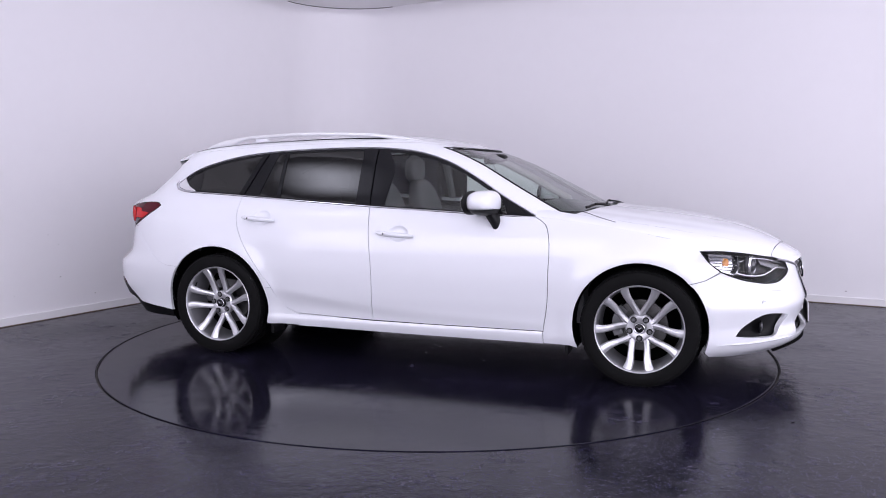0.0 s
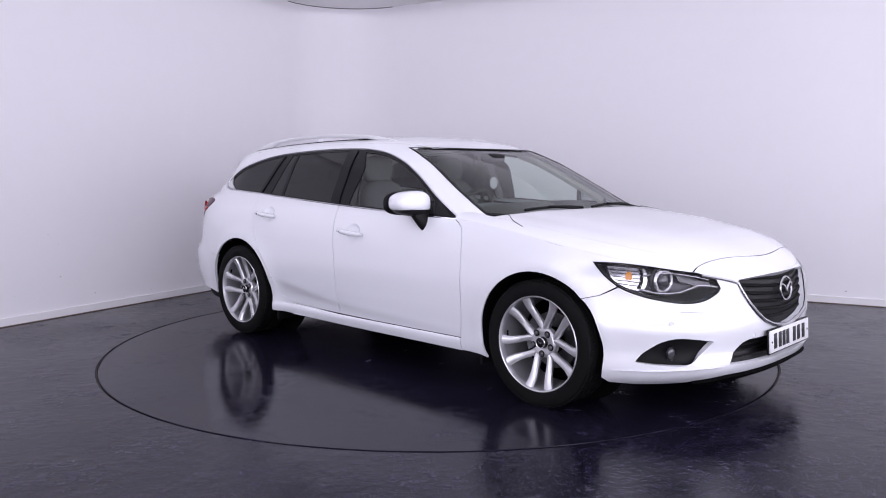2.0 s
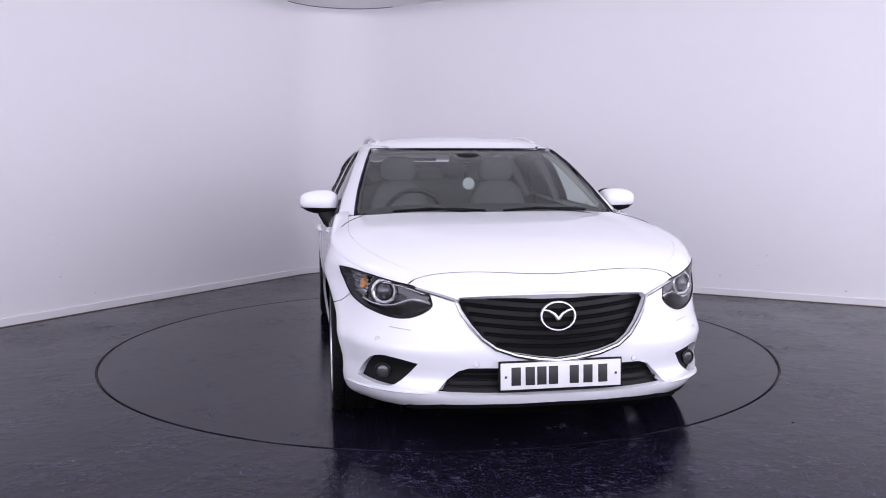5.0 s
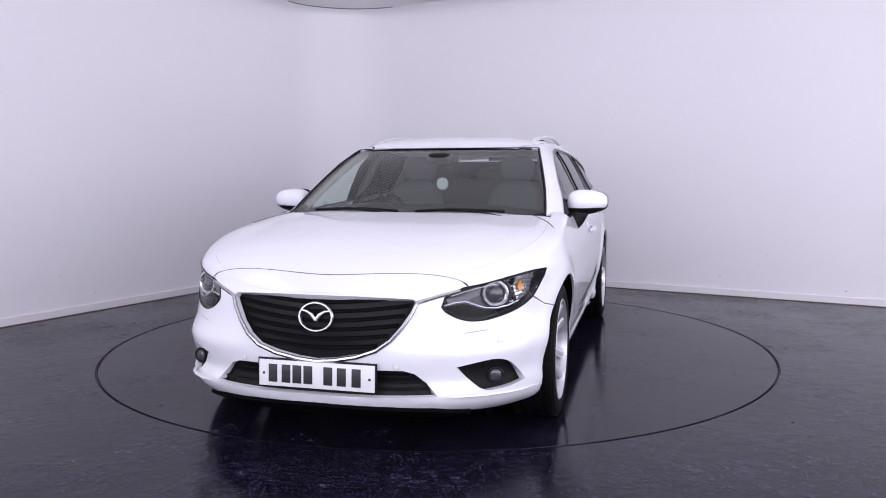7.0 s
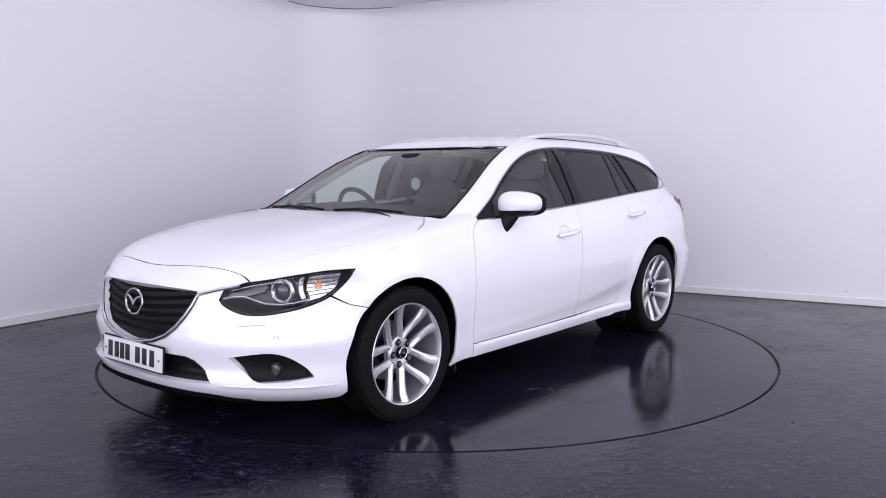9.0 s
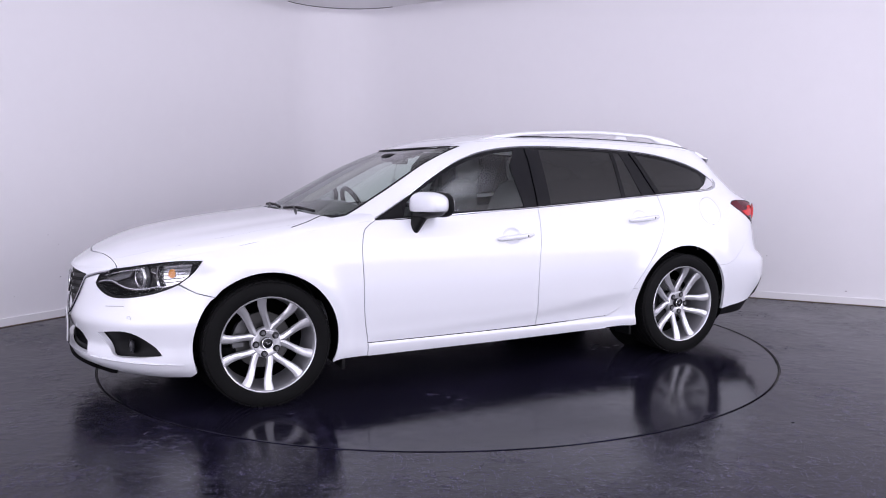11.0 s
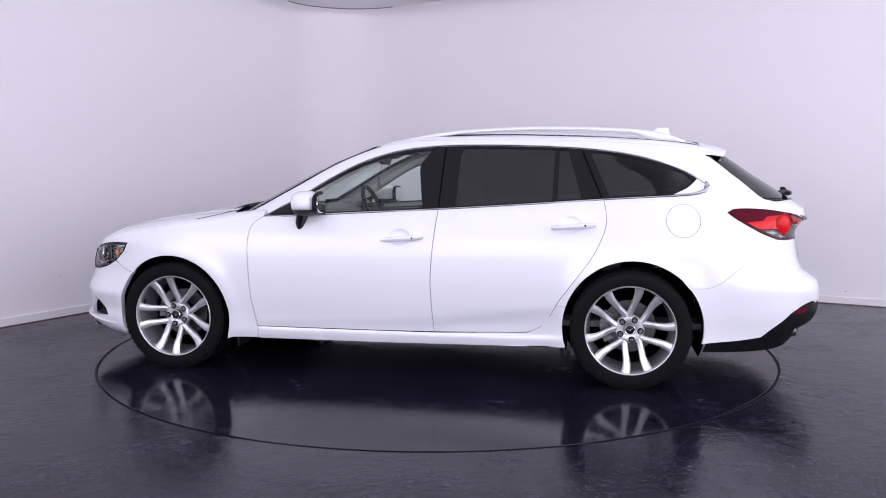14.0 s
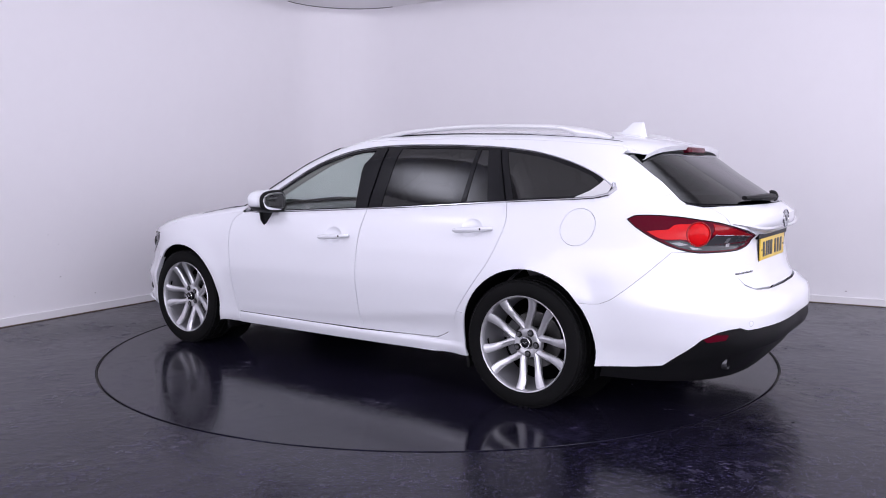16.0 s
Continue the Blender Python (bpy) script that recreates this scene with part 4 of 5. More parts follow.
    for s in (1, -1):
        headlight(root, hl, s)
        # fog lamp pocket
        p = skin(at_y(0.70, 0.345), 0.345, False, s)
        back = [(S * s, z) for S, z in curve2([(at_y(y, z), z) for y, z in ((0.565, 0.404), (0.65, 0.420), (0.725, 0.426), (0.775, 0.404), (0.832, 0.300), (0.75, 0.286), (0.682, 0.289), (0.62, 0.333))], 0.03, closed=True)]
        pocket = part("fog_lamp", panel(back, both, 0.03, gap=0, sink=0.045, flange=0), BLACK, root, "black fog lamp pocket")
        d = Vector((1, 0.25 * s, 0))
        q = p + Vector((-0.035, 0.012 * s, 0.0))
        part("rim", torus_bm(0.031, 0.006, aim(q, d), 28, 8), GLOSSBLACK, pocket)
        part("lens", dome_bm(0.027, 0.010, aim(q, d)), FOGLENS, pocket, "clear fog lamp lens")
        # parking sensors and lamp washers
        for y, z in ((0.735, 0.487), (0.345, 0.412)):
            q = skin(at_y(y, z), z, False, s)
            part("parking_sensor", dome_bm(0.012, 0.0015, aim(q, q - Vector((1.2, 0, z))), 4, 16), PAINT, bumper)
            part("sensor_ring", torus_bm(0.0125, 0.0012, aim(q, q - Vector((1.2, 0, z))), 20, 6), GREYLINE, bumper)
        pts = [skin(at_y(y, 0.505 + (y - 0.5) * 0.06), 0.505 + (y - 0.5) * 0.06 + 0.0, False, s) for y in (0.60, 0.63, 0.66, 0.685)]
        pts = [Vector((q.x, q.y, q.z + 0.028)) for q in pts]
        part("washer_cover", tube_bm([skin(at_y(abs(q.y), q.z), q.z, False, s) for q in pts], 0.0022, 6), GREYLINE, bumper)
        # low fin over the lip
        fin = [skin(at_y(y, z), z, False, s) + Vector((0.004, 0.002 * s, 0)) for y, z in ((0.54, 0.282), (0.60, 0.279), (0.675, 0.274), (0.75, 0.266), (0.80, 0.259), (0.85, 0.254))]
        part("lip_fin", tube_bm(fin, lambda t: 0.002 + 0.010 * math.sin(math.pi * t) ** 0.6, 8, 0.35, up=(0, 0, 1)), PAINT, bumper)


GRILLEBAR = plain("grille_bar_plastic", (0.003, 0.003, 0.0035), rough=0.45, grain=0.15, spec=0.04)
SATIN = plain("satin_chrome", (0.46, 0.46, 0.48), rough=0.26, metal=1.0, grain=0.06)
FOGLENS = plain("fog_lens", (0.10, 0.10, 0.11), rough=0.12, metal=0.5, grain=0.3, scale=200)
GREYLINE = plain("joint_grey", (0.42, 0.42, 0.44), rough=0.5, grain=0.1)
LAMPBOWL = plain("lamp_bowl", (0.055, 0.055, 0.062), rough=0.3, metal=0.5, grain=0.35, scale=60)
CHIP = plain("lamp_chip_silver", (0.34, 0.34, 0.36), rough=0.25, metal=0.6, grain=0.5, scale=160)
LAMPGREY = plain("lamp_satin_grey", (0.14, 0.14, 0.15), rough=0.35, metal=0.4, grain=0.2, scale=50)
MOULD = plain("satin_moulding", (0.78, 0.78, 0.80), rough=0.32, metal=0.85, grain=0.03)
REFLECTOR = plain("lamp_reflector", (0.80, 0.80, 0.83), rough=0.18, metal=0.8, grain=0.45, scale=28, bump=0.25)


def headlight(root, hl, s):
    lamp = part("headlight", panel(hl, low(s), 0.025, gap=0.0, sink=0.060, flange=-0.058), LAMPBOWL, root, "projector headlight behind a clear lens")
    part("lens", panel(hl, low(s), 0.03, gap=0.002, sink=0.002, flange=0.0), LENS, lamp, "clear lens")
    d = Vector((1.0, 0.35 * s, 0.02)).normalized()
    c = skin(at_y(0.708, 0.686), 0.686, False, s) - d * 0.030
    part("projector", dome_bm(0.036, 0.022, aim(c, d)), FOGLENS, lamp, "glass projector lens")
    part("halo_ring", torus_bm(0.050, 0.0095, aim(c, d), 36, 10), REFLECTOR, lamp, "bright halo ring")
    part("bezel", torus_bm(0.066, 0.008, aim(c - d * 0.012, d), 36, 10), SMOKE, lamp)
    # outer reflector bowl and amber indicator
    def strip(pts, sink, mat, name, lab="", w=0.02):
        return part(name, panel([(S, z) for S, z in pts], low(s), 0.015, gap=0, sink=sink, flange=0.01), mat, lamp, lab)
    A = lambda x, z: (at_x(x, z), z)
    strip(curve2([A(1.905, 0.742), A(1.83, 0.752), A(1.745, 0.755), A(1.757, 0.705), A(1.80, 0.668), A(1.865, 0.642), A(1.90, 0.640)], 0.015, closed=True), 0.040, REFLECTOR, "reflector", "bright outer reflector")
    for k in range(5):
        z = 0.738 - 0.017 * k
        x0, x1 = 1.765 + 0.010 * k, 1.900 - 0.002 * k
        part("rib", tube_bm([skin(*A(x0 + (x1 - x0) * q / 5, z - 0.010 * q / 5), False, s) - d * 0.030 - Vector((0, s * 0.012, 0)) for q in range(6)], 0.0022, 6), LAMPGREY, lamp)
    strip([A(1.838 + 0.015 * math.cos(q), 0.706 + 0.016 * math.sin(q)) for q in [math.pi * k / 10 for k in range(20)]], 0.030, AMBER, "indicator", "amber indicator")
    strip([A(1.890, 0.744), A(1.878, 0.744), A(1.876, 0.650), A(1.890, 0.646)], 0.024, GLOSSBLACK, "divider")
    B = lambda y, z: (at_y(y, z), z)
    strip(curve2([B(0.535, 0.690), B(0.60, 0.712), B(0.665, 0.722), B(0.66, 0.70), B(0.61, 0.672), B(0.555, 0.652)], 0.015, closed=True), 0.034, LAMPGREY, "inner_reflector", "satin grey inner panel")
    strip(curve2([B(0.522, 0.648), B(0.56, 0.657), B(0.60, 0.659), B(0.635, 0.643), B(0.67, 0.627), B(0.71, 0.621), B(0.75, 0.625), A(1.90, 0.634), A(1.91, 0.624), A(1.945, 0.613), B(0.67, 0.595), B(0.608, 0.600), B(0.556, 0.624)], 0.015, closed=True), 0.014, GRILLEBAR, "lower_shade", "black lower shade")
    path = [skin(*B(y, z), False, s) for y, z in ((0.522, 0.655), (0.56, 0.664), (0.60, 0.666), (0.635, 0.650), (0.67, 0.634), (0.71, 0.628), (0.75, 0.632), (0.79, 0.648))]
    part("light_guide", tube_bm([p - d * 0.010 for p in path], 0.0042, 8), REFLECTOR, lamp, "bright curved light guide")
    hood = [skin(*B(y, z), False, s) for y, z in ((0.545, 0.690), (0.59, 0.704), (0.64, 0.716), (0.69, 0.724), (0.735, 0.722), (0.765, 0.708))]
    part("hood_edge", tube_bm([p - d * 0.016 for p in hood], 0.0035, 8), REFLECTOR, lamp, "bright hood edge over the projector")
    edge = [skin(S, z, False, s) for S, z in hl + hl[:1]]
    part("seal", tube_bm(edge, 0.0032, 6), BLACK, lamp)


def number_plate(root, m, mat, lab):
    bm = box_bm((0, 0, 0), (0.008, 0.52, 0.111), bevel=0.003)
    bmesh.ops.transform(bm, matrix=m, verts=bm.verts)
    plate = part("number_plate", bm, mat, root, lab)
    bm = box_bm((-0.006, 0, 0), (0.006, 0.536, 0.127), bevel=0.003)
    bmesh.ops.transform(bm, matrix=m, verts=bm.verts)
    part("surround", bm, BLACK, plate)
    # plain bars in place of characters
    ys = [-0.195, -0.135, -0.085, -0.035, 0.055, 0.115, 0.180]
    for y in ys:
        bm = box_bm((0.0045, y, 0.0), (0.002, 0.040, 0.076), bevel=0.0006)
        bmesh.ops.transform(bm, matrix=m, verts=bm.verts)
        part("character_bar", bm, INK, plate)
    for y in (-0.238, 0.238):
        part("screw", dome_bm(0.006, 0.004, m @ Matrix.Translation((0.004, y, -0.002)), 3, 12), STEELDISC, plate)
    return plate


# ---- rear end ----
def rear_both(S, z):
    mid = 2.7 - XB + CAP
    return skin(S, z, False, 1) if S <= mid else skin(2 * mid - S, z, False, -1)


def rear_up(S, z):
    mid = 2.7 - XB + CAP
    return skin(S, z, True, 1) if S <= mid else skin(2 * mid - S, z, True, -1)


MIDR = 2.7 - XB + CAP


def mirror_rear(half):
    return half + [(2 * MIDR - S, z) for S, z in reversed(half) if abs(S - MIDR) > 1e-6]


def R(y, z):
    return (at_y(y, z, False), z) if y > 0 else (MIDR, z)


def rear(root):
    tl = taillight_outline()
    # bumper
    half = [(MIDR, 0.622)] + [R(y, z) for y, z in ((0.25, 0.624), (0.42, 0.632), (0.50, 0.66), (0.555, 0.72), (0.575, 0.825))]
    half += SX(SEAM_RB) + SX([p for p in RARCH if p[0] < -1.66 and 0.27 < p[1] < 0.575]) + SX([(-1.758, 0.266), (-1.95, 0.284), (-2.074, 0.300), (-2.142, 0.353)]) + [R(y, z) for y, z in ((0.803, 0.432), (0.761, 0.467), (0.72, 0.480), (0.676, 0.485), (0.65, 0.475), (0.633, 0.470), (0.494, 0.475), (0.2, 0.477))] + [(MIDR, 0.478)]
    bumper = part("rear_bumper", panel(mirror_rear(half), rear_both, 0.032, gap=0.0006, flange=0.02), PAINT, root)
    lowhalf = [(MIDR, 0.475)] + [R(y, z) for y, z in ((0.2, 0.474), (0.494, 0.472), (0.633, 0.467), (0.65, 0.472), (0.676, 0.482), (0.72, 0.477), (0.761, 0.464), (0.803, 0.429))] + SX([(-2.145, 0.350), (-2.085, 0.302)]) + [R(0.80, 0.322), R(0.74, 0.330), R(0.66, 0.342), R(0.52, 0.366), R(0.23, 0.380), (MIDR, 0.383)]
    part("diffuser", panel(mirror_rear(lowhalf), rear_both, 0.035, sink=0.006, flange=0.02), BLACK, bumper, "black lower rear valance")
    for s in (1, -1):
        f = rear_both if s > 0 else (lambda S, z: skin(S, z, False, -1))
        pts = [R(y, z) for y, z in ((0.797, 0.434), (0.769, 0.456), (0.721, 0.454), (0.729, 0.430), (0.785, 0.420))]
        part("reflector", panel(pts, f, 0.02, gap=0, sink=0.001, flange=0.005), RED, bumper, "red rear reflector")
        q = skin(*R(0.62, 0.50), False, s)
        part("parking_sensor", dome_bm(0.012, 0.0015, aim(q, q - Vector((-1.5, 0, 0.5))), 4, 16), PAINT, bumper)
        part("sensor_ring", torus_bm(0.0125, 0.0012, aim(q, q - Vector((-1.5, 0, 0.5))), 20, 6), GREYLINE, bumper)
        pipe = lathe([(0.028, 0.0), (0.034, 0.0), (0.036, 0.01), (0.036, 0.16), (0.030, 0.16), (0.028, 0.0)], 24)
        bmesh.ops.transform(pipe, matrix=pose(-2.31, 0.60 * s, 0.300, 0, 0, -90), verts=pipe.verts)
        part("exhaust_tip", pipe, ALLOY_DARK, root, "steel exhaust tip")
        taillight(root, tl, s)
    # tailgate: lower skin with the lamps' inner ends cut out
    half = [(MIDR, 1.043)] + [R(y, z) for y, z in ((0.3, 1.043), (0.55, 1.040), (0.615, 1.036), (0.60, 1.03), (0.58, 0.83), (0.56, 0.725), (0.505, 0.667), (0.425, 0.637), (0.25, 0.629))] + [(MIDR, 0.627)]
    holes = [tl, [(2 * MIDR - S, z) for S, z in tl]]
    gate = part("tailgate", panel(mirror_rear(half), rear_both, 0.03, holes=holes, flange=0.015), PAINT, root)
    # rear window and its sides
    win = [(MIDR, 1.302)] + [(at_y(y, z, False, True), z) for y, z in ((0.3, 1.302), (0.57, 1.300), (0.636, 1.292), (0.645, 1.284), (0.641, 1.245), (0.636, 1.20), (0.634, 1.162), (0.645, 1.11), (0.656, 1.071), (0.62, 1.058), (0.3, 1.049))] + [(MIDR, 1.047)]
    part("rear_window", panel(mirror_rear(win), rear_up, 0.05, gap=0.0, sink=0.006, flange=0), TINT, gate, "dark privacy rear glass")
    band = part("window_seal", panel(mirror_rear(win), rear_up, 0.04, gap=-0.006, holes=[[(MIDR + (S - MIDR) * 0.985, 1.175 + (z - 1.175) * 0.965) for S, z in mirror_rear(win)]], sink=0.010, flange=0.012), GLOSSBLACK, gate, "gloss black glass edge")
    for s in (1, -1):
        f = up(s)
        side = [(at_y(y, z, False, True), z) for y, z in ((0.655, 1.300), (0.654, 1.245), (0.649, 1.19), (0.652, 1.14), (0.662, 1.098), (0.672, 1.055))]
        side += [(at_y(y, z, False, True), z) for y, z in ((0.652, 1.055), (0.655, 1.071), (0.644, 1.11), (0.633, 1.162), (0.635, 1.20), (0.640, 1.245), (0.644, 1.286))]
        part("gate_edge", panel(side, f, 0.02, gap=0.0, sink=0.002, flange=0.01), PAINT, gate)
    # spoiler over the glass
    def sp(t, v):
        side_y = roof_pt(-1.76, 1.0).y
        k = min(t, 1)
        y = v * (side_y + (0.612 - side_y) * k)
        x0, x1 = -1.76, -1.948 + 0.06 * abs(v) ** 4
        x = x0 + (x1 - x0) * k
        zt = roof_pt(-1.76, min(1, abs(v)), 1).z + 0.004
        z = zt + (1.350 - 0.03 * v * v - zt) * k ** 1.3
        z -= 0.030 * abs(v) ** 8 * min(1, max(0, t - 0.2) * 1.6)
        if t > 1:
            x, z = x1 + 0.012 + (t - 1) * 0.12, z - 0.026 - 0.004 * (t - 1)
        if abs(v) > 1:
            z = z - 0.050 * (1 - k) ** 1.5
        return (x, y, z)
    part("spoiler", grid_bm(sp, [0, 0.15, 0.3, 0.45, 0.6, 0.75, 0.88, 0.96, 1.0, 1.02, 1.3, 1.7, 2.0], [-1.0001] + [-1 + k / 12 for k in range(25)] + [1.0001]), PAINT, gate, "white roof spoiler", sharp=0.9)
    part("brake_light", box_bm((-1.930, 0, 1.321), (0.030, 0.30, 0.030), pose(0, 0, 0, 0, 12, 0), 0.005), RED, gate, "dark red high brake light")
    # garnish over the plate, badge, lettering bars, plate, wiper
    gz = spline([(0.0, 0.914), (0.2, 0.917), (0.34, 0.922), (0.45, 0.932), (0.52, 0.946), (0.60, 0.960)])
    g = []
    for k in range(31):
        y = -0.60 + 0.04 * k
        p = skin(*R(max(abs(y), 0.001), gz(abs(y))), False, 1 if y >= 0 else -1)
        g.append((p.x - 0.006, p.y, p.z))
    part("garnish", tube_bm(g, lambda t: 0.004 + 0.013 * math.sin(math.pi * t) ** 0.8, 8, 0.75, up=(0, 0, 1)), MOULD, gate, "satin chrome garnish above the number plate")
    part("plate_recess", box_bm((TAIL(0.86) - 0.006, 0, 0.885), (0.02, 0.62, 0.035), bevel=0.006), BLACK, gate)
    emblem(gate, Matrix.Translation((TAIL(0.955) - 0.003, 0, 0.962)) @ pose(0, 0, 0, 0, 0, 180), 0.055, "badge")
    number_plate(gate, Matrix.Translation((TAIL(0.80) - 0.006, 0, 0.812)) @ pose(0, 0, 0, 0, 0, 180), PLATE_Y, "yellow rear number plate with dark bars")
    x = TAIL(0.72) - 0.003
    for k, w in enumerate((0.024, 0.018, 0.016, 0.018, 0.016, 0.024)):
        y = 0.54 - 0.028 * k
        p = skin(*R(y, 0.722), False, 1)
        part("lettering_bar", box_bm((p.x - 0.002, y, 0.722), (0.005, w, 0.017), pose(0, 0, 0, 0, 0, -28), 0.001), CHROME, gate)
    base = skin(at_y(0.0001, 1.066, False, True), 1.066, True) + Vector((-0.02, 0, 0.01))
    wp = [skin(at_y(abs(y), 1.066 + 0.01 * abs(y), False, True), 1.066 + 0.01 * abs(y), True, 1 if y > 0 else -1) + Vector((-0.022, 0, 0.006)) for y in (0.36, 0.25, 0.12, 0.0001, -0.04)]
    wiper = part("rear_wiper", tube_bm(wp, lambda t: 0.008 + 0.020 * math.sin(math.pi * (0.12 + 0.6 * t)), 8, 0.7), BLACK, gate, "black rear wiper")
    part("cap", dome_bm(0.032, 0.03, aim(base, (-1, 0, 0.5)), 5, 18), BLACK, wiper)


def taillight(root, tl, s):
    f = low(s)
    lamp = part("taillight", panel(tl, f, 0.025, gap=0.0015, sink=0.0, flange=0.02), RED, root, "dark red tail light cluster")
    A = lambda x, z: (at_x(x, z), z)

    def patch(name, pts, mat, lab, lift=0.002, smooth_line=True):
        pts = curve2(pts, 0.015, closed=True) if smooth_line else pts
        return part(name, panel(pts, f, 0.015, gap=0, sink=-lift, flange=lift + 0.002), mat, lamp, lab)
    # bright outer blade, paler red inner wedge, smoked clear band below both
    patch("bright_section", [A(-1.985, 0.928), A(-2.03, 0.934), A(-2.074, 0.938), A(-2.092, 0.956), A(-2.14, 0.962), A(-2.20, 0.957), A(-2.205, 0.888), A(-2.128, 0.893), A(-2.055, 0.894)], REDBRIGHT, "bright red lamp section")
    patch("inner_wedge", [R(0.68, 0.961), R(0.60, 0.938), R(0.50, 0.915), R(0.40, 0.896), R(0.50, 0.902), R(0.60, 0.908), R(0.69, 0.912)], REDMID, "red inner wedge", smooth_line=False)
    patch("clear_section", [A(-2.062, 0.887), A(-2.128, 0.888), A(-2.175, 0.872), R(0.70, 0.880), R(0.675, 0.906), R(0.55, 0.900), R(0.415, 0.890), R(0.440, 0.854), R(0.54, 0.838), R(0.66, 0.836), A(-2.185, 0.838), A(-2.12, 0.856)], SMOKE, "smoked clear lamp section", smooth_line=False)
    c = skin(*A(-2.193, 0.916), False, s)
    d = Vector((-0.62, 0.78 * s, 0)).normalized()
    part("round_lamp", dome_bm(0.054, 0.016, aim(c - d * 0.003, d)), REDGLOW, lamp, "round red lamp")
    part("lamp_ring", torus_bm(0.056, 0.0035, aim(c + d * 0.001, d), 32, 8), REDMID, lamp)
    # bright slivers behind the clear band, and the pale line along its top
    for pts in ([A(-2.085, 0.878), A(-2.125, 0.880), A(-2.155, 0.868), A(-2.125, 0.862)], [A(-2.16, 0.860), R(0.75, 0.852), R(0.72, 0.846), A(-2.17, 0.845)],
                [R(0.605, 0.893), R(0.585, 0.893), R(0.590, 0.872), R(0.612, 0.872)], [R(0.60, 0.866), R(0.575, 0.868), R(0.582, 0.850), R(0.605, 0.850)]):
        patch("reflector", pts, CHIP, "silver reflector", 0.0035, False)
    line = [skin(*q, False, s) for q in (R(0.675, 0.910), R(0.60, 0.906), R(0.50, 0.900), R(0.41, 0.893))]
    part("light_line", tube_bm([p + d * 0.003 for p in line], 0.0022, 6), REFLECTOR, lamp)
    edge = [skin(S, z, False, s) for S, z in tl + tl[:1]]
    part("seal", tube_bm(edge, 0.003, 6), BLACK, lamp)


# ---- glasshouse, roof fittings, mirrors ----
def screen_both(S, z):
    return skin(S + CENTRE(z), z, True, 1) if S >= 0 else skin(-S + CENTRE(z), z, True, -1)


def CENTRE(z):
    return 2.7 - capstart(z, True) - CAP


